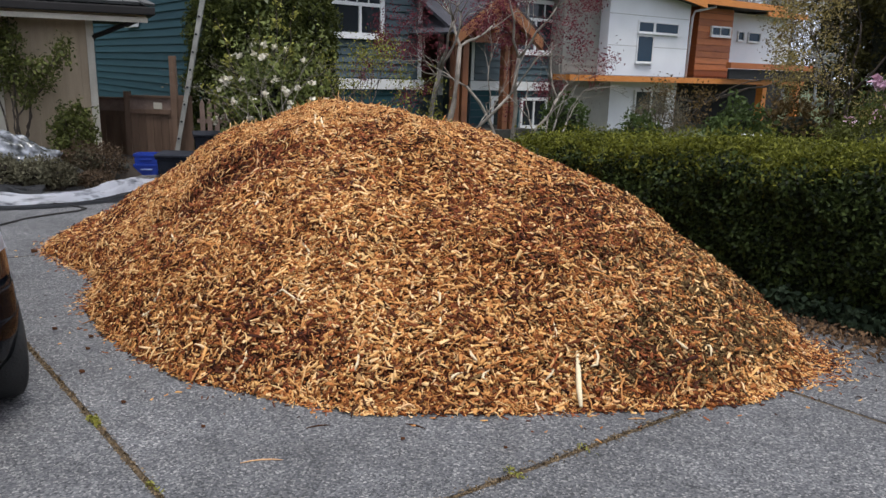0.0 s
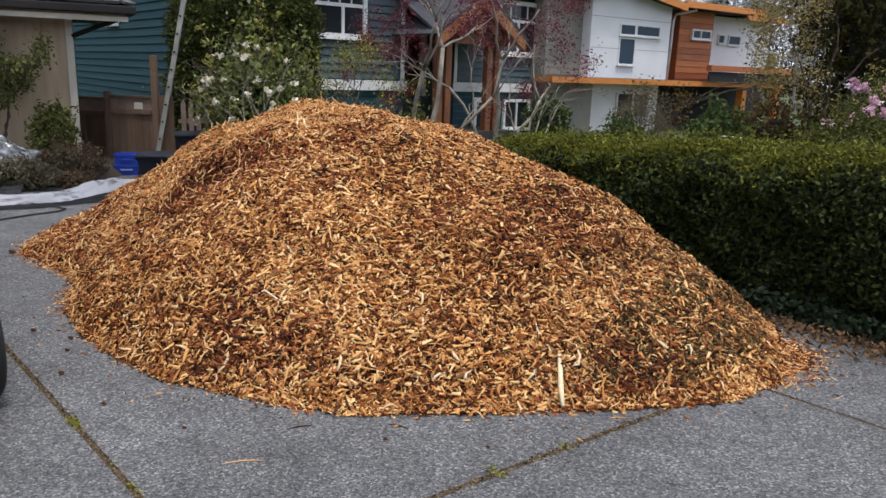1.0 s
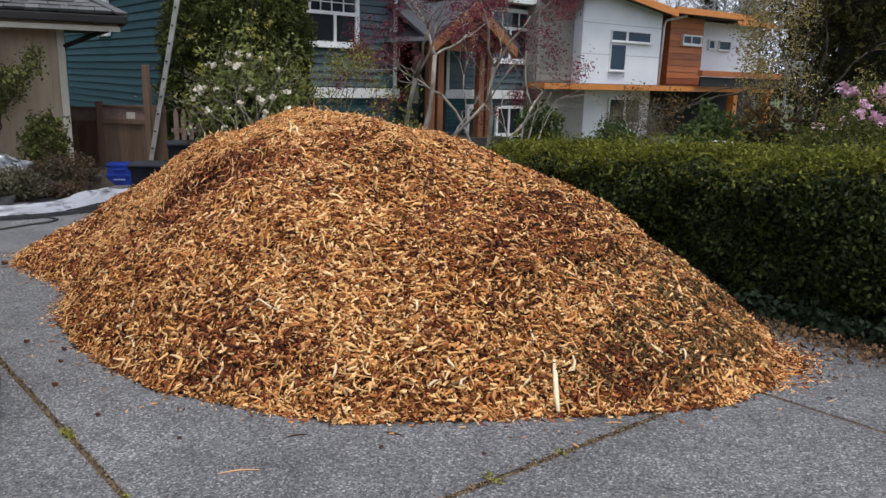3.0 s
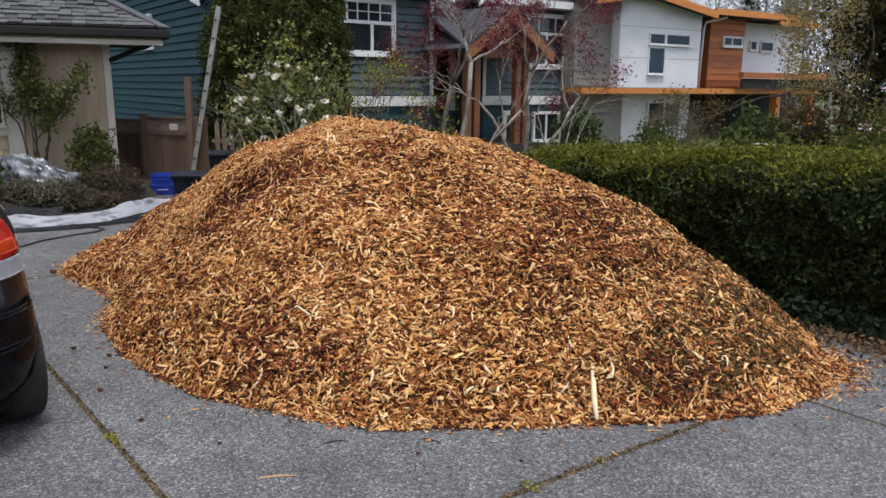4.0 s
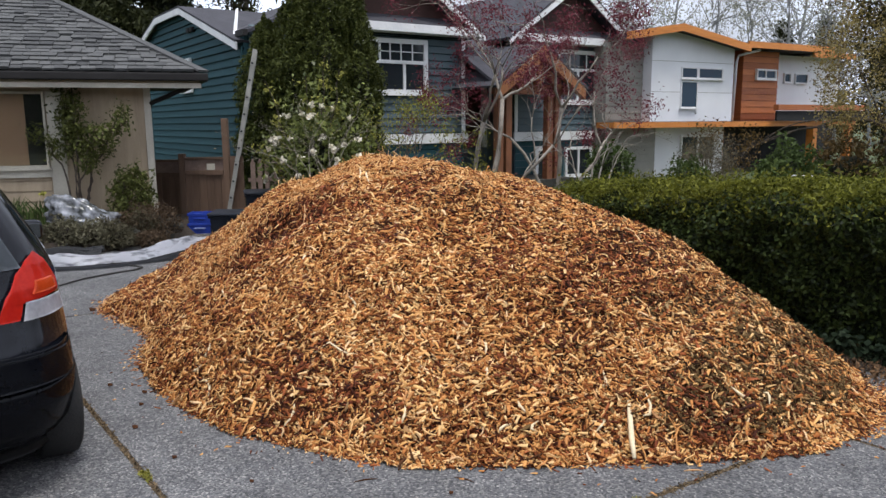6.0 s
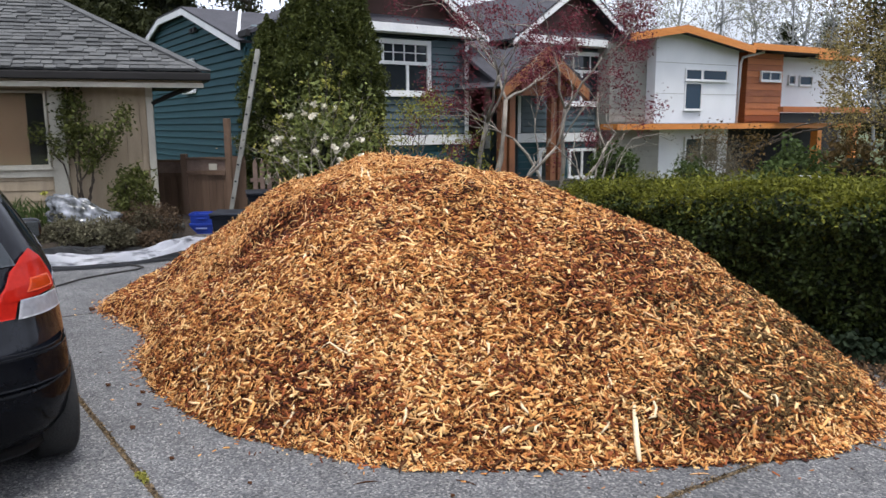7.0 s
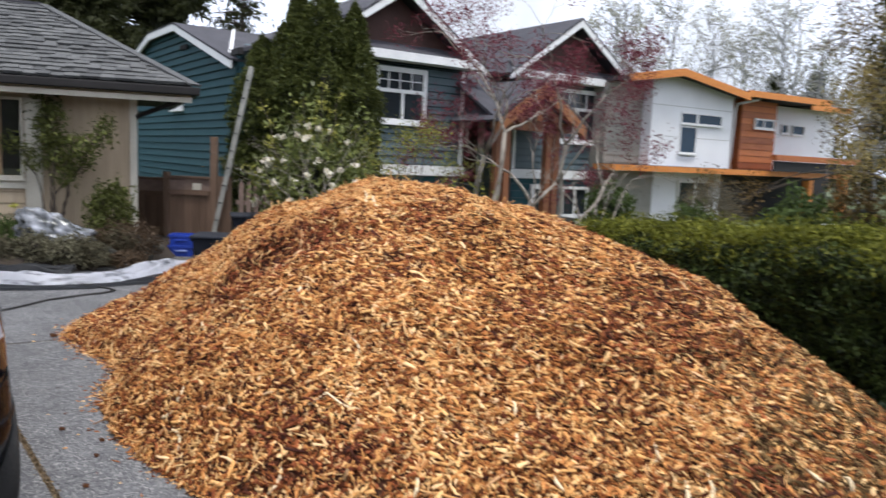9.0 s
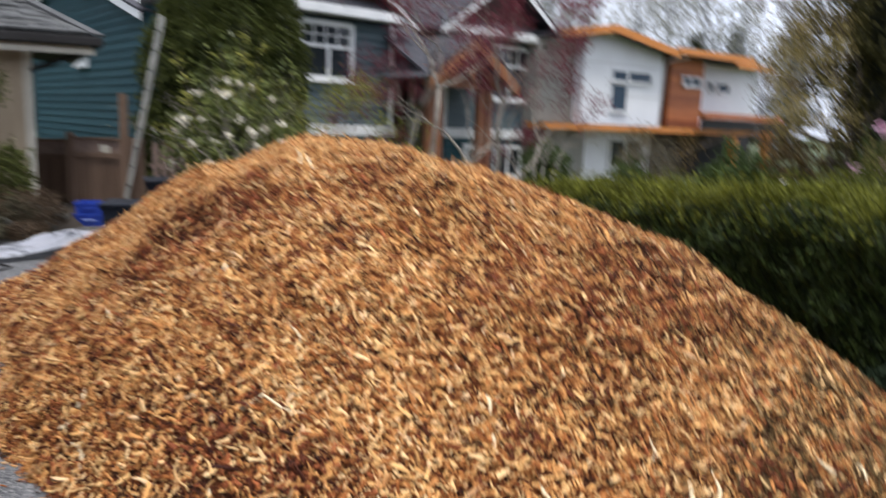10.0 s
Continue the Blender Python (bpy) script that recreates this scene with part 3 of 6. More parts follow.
def scatter(rng, count):
    """Places on the heap, few of them on its far side."""
    x, y = rng.uniform(-3.9, 2.9, count * 6), rng.uniform(2.9, 8.6, count * 6)
    w = np.where(y < 6.35 + 0.35 * (x < -2), 1.0, 0.05) * (heap(x, y) > 0.008)
    hit = np.flatnonzero(rng.random(len(x)) < w)[:count]
    return x[hit], y[hit]


def patch(x, y, size, seed):
    """A slow wander between -1 and 1 over the plan."""
    rng = np.random.default_rng(seed)
    out = 0
    for k in range(7):
        turn, phase = rng.uniform(0, math.tau, 2)
        wave = math.tau / size * rng.uniform(0.6, 1.5)
        out = out + np.sin(wave * (x * math.cos(turn) + y * math.sin(turn)) + phase)
    return out / 3.2


def foot_reach(turn):
    """How far the heap reaches from its top, towards a bearing in degrees."""
    a = np.array([FOOT[-1][0] - 360, *(f[0] for f in FOOT), 360])
    return np.interp(turn, a, [FOOT[-1][1], *(f[1] for f in FOOT), FOOT[0][1]])


rng = np.random.default_rng(11)
x, y = scatter(rng, 195000)
pts, nrm = surface(x, y)
n = len(pts)
long = np.clip(rng.lognormal(-3.78, 0.48, n), 0.01, 0.09)
thin_edge = np.clip(pts[:, 2] / 0.06, 0.15, 1)
pts += nrm * (rng.uniform(-0.018, 0.03, n) * thin_edge + 0.006 * patch(x, y, 0.16, 3) * thin_edge)[:, None]
litter_line = x - (0.85 + 0.42 * (y - 3.4)) + 0.16 * patch(x, y, 0.5, 5)
green_share = 0.82 / (1 + np.exp(-litter_line / 0.2)) * np.clip((pts[:, 2] - 0.04) / 0.1, 0.15, 1) * np.clip(0.85 + 0.35 * patch(x, y, 0.35, 6), 0, 1)
# spots of dark chips; those along the hollow put its shade into colour
DARK_SPOTS = ((-1.6, 5.08, 0.36), (-2.2, 5.22, 0.22), (-1.15, 4.95, 0.26), (-0.6, 4.52, 0.14), (-1.0, 3.7, 0.16), (-0.7, 3.57, 0.12), (0.87, 4.27, 0.2), (0.5, 4.15, 0.16), (0.06, 4.34, 0.14), (0.24, 4.62, 0.16), (0.8, 4.45, 0.2), (1.0, 4.75, 0.2), (0.35, 5.5, 0.3), (-0.5, 5.1, 0.2), (1.1, 3.6, 0.2))


def dark_spot_share(x, y):
    return np.clip(sum(np.exp(-((x - a) ** 2 + (y - b) ** 2) / c ** 2) for a, b, c in DARK_SPOTS), 0, 1)


roll = rng.random(n)
greenish = roll < green_share
# share of dark chips, raised in the hollow to deepen its shade
dark_pick = ~greenish & (rng.random(n) < 0.06 + 0.22 * np.clip(patch(x, y, 0.45, 8), 0, 1) + 0.25 * np.clip((-2.2 - x) / 0.5, 0, 1) + 0.2 * np.clip((-1.0 - x) / 0.8, 0, 1) * np.clip(1.4 - patch(x, y, 0.6, 9), 0, 1) + 0.6 * dark_spot_share(x, y) + 0.5 * np.exp(-(((x + 1.65) / 0.7) ** 2 + ((y - 5.1) / 0.3) ** 2)))
for name, some, material, label in (("chip_cover", ~greenish & ~dark_pick, CHIP, "orange and tan wood chips"), ("damp_cover", dark_pick, CHIP_DARK, "dark reddish chips, thickest in the shaded hollow"), ("litter_cover", greenish, CHIP_GREEN, "olive-brown needle litter")):
    k = int(some.sum())
    tagged(chips(name, pts[some], nrm[some], long[some] * (0.75 if name == "litter_cover" else 1.0), np.clip(long[some] * rng.uniform(0.2, 0.5, k), 0.004, 0.019), rng.uniform(0.002, 0.006, k), material, pile, label, 7, 0.3, TOP), kind="stuff")
# torn strips all over, thickest about the top and the left shoulder
x, y = scatter(rng, 60000)
near = 0.75 * np.exp(-(((x + 1.15) / 0.95) ** 2 + ((y - 5.65) / 0.45) ** 2)) + 0.4 * np.exp(-(((x + 2.2) / 0.7) ** 2 + ((y - 5.3) / 0.6) ** 2)) + 0.09
near = near * (1 - 0.75 * np.exp(-(((x + 1.7) / 0.5) ** 2 + ((y - 5.1) / 0.22) ** 2))) * np.clip(1 - (x - (0.85 + 0.42 * (y - 3.4))) / 0.3, 0.25, 1)
some = rng.random(len(x)) < near
x, y = x[some], y[some]
pts, nrm = surface(x, y)
k = len(x)
tagged(curls("shredded_strand_cover", pts + nrm * rng.uniform(0.006, 0.026, (k, 1)), nrm, np.clip(rng.lognormal(-2.55, 0.42, k), 0.035, 0.24), rng.uniform(0.004, 0.012, k), rng.uniform(0.002, 0.005, k), STRAND, pile, "long shredded tan wood strands", 12, 0.3, 0.55, TOP), kind="stuff")
x, y = scatter(rng, 9000)
# bark gathers in the hollow, where its dark colour imitates shade
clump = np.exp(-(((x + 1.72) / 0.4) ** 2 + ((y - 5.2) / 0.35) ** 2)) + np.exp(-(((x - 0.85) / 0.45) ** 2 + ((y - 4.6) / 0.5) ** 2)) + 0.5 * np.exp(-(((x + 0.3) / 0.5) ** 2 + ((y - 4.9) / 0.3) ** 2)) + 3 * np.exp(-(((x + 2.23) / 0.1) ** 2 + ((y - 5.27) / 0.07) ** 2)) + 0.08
some = rng.random(len(x)) < clump
x, y = x[some], y[some]
pts, nrm = surface(x, y)
k = len(x)
tagged(curls("bark_cover", pts + nrm * 0.014, nrm, rng.uniform(0.03, 0.16, k), rng.uniform(0.005, 0.014, k), rng.uniform(0.004, 0.009, k), BARK, pile, "dark bark strands, massed as shade in the hollow", 8, 0.3, 0.6, TOP), kind="stuff")
x, y = scatter(rng, 800)
pts, nrm = surface(x, y)
k = len(x)
tagged(curls("sliver_cover", pts + nrm * 0.02, nrm, np.clip(rng.lognormal(-2.8, 0.4, k), 0.03, 0.15), rng.uniform(0.007, 0.018, k), rng.uniform(0.003, 0.006, k), CHIP_TAN, pile, "pale fresh slivers", 9, 0.3, 0.4, TOP), kind="stuff")
# ends that stick out of the shaggy top
x, y = rng.uniform(-2.3, 0.2, 520), rng.uniform(5.3, 6.2, 520)
pts, nrm = surface(x, y)
tagged(curls("loose_end_cover", pts + nrm * 0.02, nrm, rng.uniform(0.05, 0.15, 520), rng.uniform(0.004, 0.01, 520), rng.uniform(0.003, 0.006, 520), STRAND, pile, "strands sticking out of the top", 14, 0.6, 0.6, TOP), kind="stuff")
# strewn round the foot, thick at the rim and thinning out over the concrete
k = 5200
turn = rng.uniform(150, 352, k)
away = np.abs(rng.normal(0, 0.03, k)) + np.where(rng.random(k) < 0.025, rng.uniform(0, 0.3, k), 0)
reach = foot_reach(turn) + away - 0.05
spill = rng.random(k) < 0.28
turn = np.where(spill, rng.normal(330, 3.4, k), turn)
reach = np.where(spill, foot_reach(turn) - 0.1 + np.abs(rng.normal(0, 0.13, k)), reach)
lower = ~spill & (turn < 222) & (turn > 150)
reach = np.where(lower, reach + np.abs(rng.normal(0, 0.05, k)), reach)
sx, sy = TOP[0] + reach * np.cos(np.radians(turn)), TOP[1] + reach * np.sin(np.radians(turn))
pts = np.stack([sx, sy, np.maximum(heap(sx, sy), 0) + 0.003], -1)
kind_of = rng.random(k)
for name, some, size, material, label in (("strewn_cover", kind_of < 0.62, -3.9, CHIP, "chips strewn past the heap's rim"), ("crumb_cover", (kind_of >= 0.62) & (kind_of < 0.86), -4.3, BARK, "dark crumbs strewn round the foot"), ("rim_strand_cover", kind_of >= 0.86, -3.5, CHIP_DARK, "brown splinters at the heap's rim")):
    q = int(some.sum())
    tagged(chips(name, pts[some], np.tile([0, 0, 1.0], (q, 1)), np.clip(rng.lognormal(size, 0.4, q), 0.008, 0.06), rng.uniform(0.004, 0.011, q), rng.uniform(0.002, 0.005, q), material, pile, label, 10, 0.14, TOP), kind="stuff")


# ---- hedge ----
def hedge_top(s):
    return 1.0 + 0.27 * np.clip((3.6 - s) / 2.2, 0, 1) + 0.05 * np.sin(2.1 * s) + 0.035 * np.sin(5.3 * s + 1) + 0.02 * np.sin(11.7 * s)


hedge = thing("hedge", "clipped evergreen hedge, yellow-green on top and dark below", "hedge", pose(*yard(5.7, 2.2)))
hedge_at = yard(5.7, 2.2)
rng = np.random.default_rng(21)
N = 130000
s = rng.uniform(-2.2, 5.75, N)
top = hedge_top(s) + 0.04 * np.array([noise.noise(Vector((a * 4, 0, 0))) for a in s])
face = rng.random(N)
depth = np.abs(rng.normal(0, 0.07, N)) - 0.05
n0 = np.where(face < 0.55, 5.3 + depth, np.where(face < 0.93, rng.uniform(5.3, 6.5, N), 6.5 - depth))
z = np.where(face < 0.55, rng.uniform(0.03, 1.0, N) ** 0.85 * top, np.where(face < 0.93, top - depth * 0.9, rng.uniform(0.1, 1, N) * top))
n0 = n0 + 0.16 * np.array([noise.noise(Vector((a * 1.6, b * 2.2, 3))) + 0.5 * noise.noise(Vector((a * 5, b * 6, 8))) for a, b in zip(s, z)]) + 0.12 * (1 - np.minimum(1, z / 0.25)) * (n0 < 5.6) + 0.14 * np.clip((z - top + 0.14) / 0.14, 0, 1) * (n0 < 5.6)
P = np.array(ACROSS)[None] * n0[:, None] + np.array(ALONG)[None] * (s - SKEW * n0)[:, None]
P[:, 2] = z
z = np.where((face > 0.55) & (face < 0.93) & (rng.random(N) < 0.1), z + rng.uniform(0, 0.11, N), z)
P[:, 2] = z
# leaves close under the top take the brighter, lit colour
top_lit = z > top - 0.04 - 0.24 * np.clip(0.35 + 0.3 * (s - 1.2), 0.35, 1) * rng.random(N) ** 2 + 0.06 * np.array([noise.noise(Vector((a * 2.5, b * 3, 7))) for a, b in zip(s, n0)])
leaves("foliage", P[~top_lit] - np.array(hedge_at), 0.04, HEDGE, hedge, "dark green leaves", 22, 0.55)
leaves("new_growth", P[top_lit] - np.array(hedge_at), 0.036, HEDGE_TOP, hedge, "yellow-green leaves, brightened as the lit top", 23, 0.5)
# added solid core blocks the view through; its dark colour is shade
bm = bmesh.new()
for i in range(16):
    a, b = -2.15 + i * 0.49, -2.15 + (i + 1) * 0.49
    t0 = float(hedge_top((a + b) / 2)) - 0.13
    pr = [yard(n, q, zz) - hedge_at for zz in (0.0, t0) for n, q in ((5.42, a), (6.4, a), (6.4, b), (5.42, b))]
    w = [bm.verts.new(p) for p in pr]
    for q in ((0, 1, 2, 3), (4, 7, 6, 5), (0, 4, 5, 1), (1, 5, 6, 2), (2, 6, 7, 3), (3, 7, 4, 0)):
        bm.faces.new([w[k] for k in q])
part("inner_mass", bm, CORE_SHADE, hedge, "solid core coloured dark as inner shade")

ivy = thing("ground_ivy", "dark ivy leaves creeping at the hedge's foot", "ivy", pose(*yard(5.15, 1.5)))
rng = np.random.default_rng(31)
k = 5200
n0, s = 5.1 + np.abs(rng.normal(0.1, 0.12, k)), rng.uniform(-1.5, 4.6, k)
P = np.array([yard(a, b, abs(c)) for a, b, c in zip(n0, s, rng.normal(0.06, 0.045, k))])
leaves("leaves", P - np.array(yard(5.15, 1.5)), 0.05, IVY, ivy, "", 32, 0.8)
litter = []
for k in range(4200):
    p = yard(4.86 + rng.normal(0.1, 0.13), rng.uniform(-1.5, 3.4))
    litter.append((p.x, p.y, rng.uniform(0.004, 0.03)))
tagged(leaves("leaf_litter", np.array(litter), 0.036, LITTER_DARK, None, "brown fallen leaves along the bed's edge", 33), category="leaf litter", kind="stuff")


# ---- houses ----
def window(parent, x0, x1, z0, z1, y, splits=(), frame_w=0.07, material=WHITE, panes=GLASS, name="window", label="white-framed window", deep=0.06, m=None):
    """A framed window in a wall that faces -y: the frame, with its pane, bars and sill."""
    bm = bmesh.new()
    rings = []
    for yy in (y - deep, y + 0.02):
        for a, b, c, d in ((x0 - frame_w, x1 + frame_w, z0 - frame_w, z1 + frame_w), (x0, x1, z0, z1)):
            rings.append([bm.verts.new(p) for p in ((a, yy, c), (b, yy, c), (b, yy, d), (a, yy, d))])
    for i, j in ((0, 1), (2, 3), (0, 2), (1, 3)):
        for k in range(4):
            n = (k + 1) % 4
            bm.faces.new((rings[i][k], rings[i][n], rings[j][n], rings[j][k]))
    w = part(name, bm, material, parent, label)
    if m:
        w.matrix_basis = m
    for a, b, c, d in splits:
        part("glazing_bar", boxed(a, b, y - deep * 0.8, y + 0.015, c, d), material, w)
    part("pane", boxed(x0, x1, y - 0.012, y - 0.004, z0, z1), panes, w)
    part("sill", boxed(x0 - frame_w - 0.03, x1 + frame_w + 0.03, y - deep - 0.04, y, z0 - frame_w - 0.035, z0 - frame_w - 0.003), material, w)
    return w


def siding(parent, x0, x1, z0, z1, y, step, material, clip=None, name="siding_board", thick=0.022):
    """Lapped boards on a wall that faces -y. clip(z) gives the ends of a course."""
    z = z0
    while z < z1 - 0.02:
        h = min(step, z1 - z)
        a, b = clip(z + h / 2) if clip else (x0, x1)
        if b - a > 0.05:
            bm = prism([(a, z + min(0.024, step * 0.12)), (b, z + min(0.024, step * 0.12)), (b, z + h), (a, z + h)], y - thick, y)
            for v in bm.verts:
                if v.co.y < y - thick / 2 and v.co.z > z + h / 2:
                    v.co.y = y - 0.004
            part(name, bm, material, parent)
        z += step


# teal house across the fence
teal = thing("teal_house", "teal lap-sided two-storey house with white trim and brown gables", "house", pose(-5.2, 15.9, 0, 0, 0, 38))
part("wall", boxed(0, 5.7, 0, 9, -0.6, 3.45), TEAL, teal)
part("wall", boxed(5.7, 7.4, 1.2, 9, -0.6, 3.7), GREY_SIDING, teal)
part("wall", boxed(7.4, 11.3, 0.0, 9, -0.6, 3.7), GREY_SIDING, teal)
siding(teal, 0.1, 5.62, 1.33, 3.66, -0.002, 0.175, GREY_SIDING, thick=0.04)
siding(teal, 7.5, 11.22, 1.33, 3.66, -0.002, 0.175, GREY_SIDING, thick=0.04)
for a, b in ((-0.05, 5.78), (7.32, 11.36)):
    part("belt_trim", boxed(a, b, -0.09, -0.045, 1.08, 1.32), WHITE, teal)
    siding(teal, a + 0.1, b - 0.1, -0.6, 1.06, -0.002, 0.19, TEAL)
for a in (5.6, 7.34, 11.22):
    part("corner_trim", boxed(a, a + 0.1, -0.075, -0.045, 1.33, 3.66), WHITE, teal)
w = window(teal, 2.55, 4.45, 2.38, 3.45, -0.04, [(3.86, 3.93, 2.38, 3.02), (2.55, 4.45, 2.98, 3.06), (3.2, 3.25, 3.06, 3.45), (2.9, 2.92, 3.06, 3.45), (3.5, 3.52, 3.06, 3.45), (3.8, 3.82, 3.06, 3.45), (4.12, 4.14, 3.06, 3.45), (2.55, 4.45, 3.25, 3.27)], 0.11, label="white-framed window with small panes over two large ones")
w = window(teal, 8.95, 10.3, 2.2, 3.45, -0.04, [(9.6, 9.67, 2.2, 3.02), (8.95, 10.3, 2.98, 3.06), (9.3, 9.32, 3.06, 3.45), (9.95, 9.97, 3.06, 3.45)], 0.11)
window(teal, 8.2, 8.75, -0.3, 0.8, -0.02, [], 0.12, name="basement_window")
window(teal, 9.3, 10.2, 0.1, 0.8, -0.02, [(9.72, 9.78, 0.1, 0.8)], 0.08, name="basement_window")
for mid in (3.65, 9.2):
    g = part("gable_wall", prism([(mid - 2.0, 3.85), (mid + 2.0, 3.85), (mid, 5.17)], -0.03, 0.1), BROWN_GABLE, teal, "dark red-brown shingled gable")
    part("pent_roof", slab([(mid - 2.2, -0.42, 3.88), (mid + 2.2, -0.42, 3.88), (mid + 2.1, 0.0, 4.12), (mid - 2.1, 0.0, 4.12)], 0.05), ASPHALT_SHINGLE, teal)
    part("fascia", boxed(mid - 2.28, mid + 2.28, -0.46, -0.425, 3.68, 3.87), WHITE, teal)
    part("soffit", boxed(mid - 2.2, mid + 2.2, -0.42, -0.03, 3.68, 3.7), WHITE, teal)
    for side in (-1, 1):
        q = [(mid, 5.35), (mid + side * 2.38, 3.72), (mid + side * 2.38, 3.56), (mid, 5.15)]
        part("barge_board", prism(q, -0.5, -0.46), WHITE, teal)
        roof_q = [(mid, -0.5, 5.39), (mid + side * 2.42, -0.5, 3.73), (mid + side * 2.42, 5.0 if mid > 5 or side > 0 else 2.5, 3.73), (mid, 5.5, 5.39)]
        part("roof", slab(roof_q, 0.06), ASPHALT_SHINGLE, teal)
part("roof", slab([(-0.08, -0.4, 3.51), (-0.08, 0.3, 3.51), (3.65, 0.3, 5.14), (3.65, -0.4, 5.14)], 0.07), ASPHALT_SHINGLE, teal)
part("roof", slab([(0.14, 0.3, 3.62), (0.14, 9.3, 3.62), (3.65, 9.3, 5.14), (3.65, 0.3, 5.14)], 0.07), ASPHALT_SHINGLE, teal)
part("roof", slab([(5.2, 0.7, 3.75), (8.2, 0.7, 3.75), (8.2, 4.6, 5.19), (5.2, 4.6, 5.19)], 0.07), ASPHALT_SHINGLE, teal)
part("roof", slab([(3.5, 4.6, 5.17), (10.0, 4.6, 5.17), (10.0, 9.3, 3.6), (3.5, 9.3, 3.6)], 0.07), ASPHALT_SHINGLE, teal)
part("fascia", boxed(6.2, 7.4, 0.66, 0.7, 3.6, 3.78), WHITE, teal)
# its side wall, which carries a cross gable
gable = [(-0.02, 3.26), (4.1, 4.46), (6.5, 4.47), (8.8, 3.92)]
SIDE = pose(0, 0, 0, 0, 0, -90)
# backing shows through the board gaps as painted shadow lines
side_wall = part("side_wall", prism([(0, 3.1), (-0.3, 3.26), (-4.1, 4.37), (-6.5, 4.39), (-8.8, 3.85), (-8.9, 3.1)], 0.0, 0.12), TEAL_LAP_SHADE, teal, "teal gabled side wall")
side_wall.matrix_basis = SIDE
# local x of the side frame runs against the house's depth


def side_ends(z):
    a, b = -8.9, 0.0
    if z > 3.3:
        b = -0.3 - (z - 3.26) / 1.11 * 3.8
        a = -8.8 + max(0, z - 3.85) / 0.54 * 2.3
    return a, b


siding(side_wall, -8.9, 0, -0.5, 4.36, -0.002, 0.175, TEAL, side_ends, thick=0.045)
for (x0, z0), (x1, z1) in zip(gable, gable[1:]):
    part("barge_board", prism([(-x0, z0 + 0.03), (-x1, z1 + 0.03), (-x1, z1 - 0.13), (-x0, z0 - 0.13)], -0.2, -0.16), WHITE, side_wall)
    part("roof", slab([(-x0, -0.2, z0 + 0.07), (-x1, -0.2, z1 + 0.07), (-x1, 2.6, z1 + 0.07), (-x0, 2.6, z0 + 0.07)], 0.05), ASPHALT_SHINGLE, side_wall)
part("valley_flashing", slab([(-0.63, -0.01, 3.53), (-0.65, 0.08, 3.535), (-4.29, 1.43, 4.595), (-4.27, 1.35, 4.59)], 0.02), WHITE, side_wall)
part("gutter", boxed(0.02, 0.5, -0.2, -0.1, 3.38, 3.5), GUTTER, side_wall)
part("corner_trim", boxed(-0.1, 0.0, -0.075, -0.05, -0.5, 3.2), TEAL, side_wall)
window(teal, -4.5, -3.88, 2.54, 3.12, -0.045, [], 0.12, name="small_window", m=SIDE)
bm = bmesh.new()
for x in (-3.75, -3.45):
    box(bm, x - 0.09, x + 0.09, -0.12, -0.022, 3.84, 3.96, bevel=0.02)
part("wall_vent", bm, DARK_IN, side_wall)
# timber entry porch
porch_y = -1.5
for x in (5.72, 5.98, 7.32, 7.58):
    part("porch_post", boxed(x - 0.09, x + 0.09, porch_y, porch_y + 0.18, -0.6, 2.7, bevel=0.01), TIMBER, teal, "brown timber porch post")
for side in (-1, 1):
    part("porch_rafter", prism([(6.8, 3.42), (6.8 + side * 1.4, 2.42), (6.8 + side * 1.4, 2.14), (6.8, 3.1)], porch_y - 0.34, porch_y - 0.2), TIMBER_FRESH, teal, "orange-brown timber rafter")
    part("porch_roof", slab([(6.8, porch_y - 0.34, 3.5), (6.8 + side * 1.5, porch_y - 0.34, 2.44), (6.8 + side * 1.5, 1.2, 2.44), (6.8, 1.2, 3.5)], 0.06), ASPHALT_SHINGLE, teal)
    part("porch_brace", prism([(6.8 + side * 0.12, 2.78), (6.8 + side * 0.62, 2.36), (6.8 + side * 0.74, 2.48), (6.8 + side * 0.2, 2.95)], porch_y - 0.18, porch_y - 0.06), TIMBER, teal)
part("porch_lean_roof", slab([(5.45, porch_y - 0.05, 2.56), (7.38, porch_y - 0.05, 2.56), (7.38, 0.72, 3.8), (5.45, 0.72, 3.8)], 0.07), ASPHALT_SHINGLE, teal)
part("porch_beam", boxed(5.55, 8.05, porch_y + 0.0, porch_y + 0.18, 2.26, 2.5), TIMBER, teal)
part("porch_beam", boxed(6.71, 6.89, porch_y - 0.18, porch_y - 0.02, 2.5, 3.12), TIMBER_FRESH, teal)
part("front_door", boxed(6.2, 7.1, 1.12, 1.2, 0.9, 2.95), BROWN_GABLE, teal)
part("side_light", boxed(7.15, 7.32, 1.12, 1.2, 0.9, 2.95), WHITE, teal)
part("porch_step", boxed(5.6, 8.2, -1.6, 1.2, -0.6, 0.15), ROCK, teal)

# modern house
modern = thing("modern_house", "modern white stucco house with orange cedar fascia and panels", "house", pose(5.7, 23.0, 0, 0, 0, 34))
part("wall", boxed(-1.35, 2.15, 0, 8, 1.55, 3.75), STUCCO, modern, "white stucco upper wall")
part("wall", prism([(-1.35, 3.75), (2.15, 3.75), (2.15, 3.78), (-0.6, 4.16), (-1.35, 4.05)], 0.002, 8), STUCCO, modern)
part("wall", boxed(-2.75, -1.35, 0.35, 8, -0.6, 3.8), GREY_PANEL, modern, "grey-green panel wall")
siding(modern, -2.75, -1.36, 1.6, 3.8, 0.348, 0.2, GREY_PANEL)
part("wall", boxed(2.15, 2.95, 0.9, 8, -0.6, 3.8), CEDAR_RED, modern)
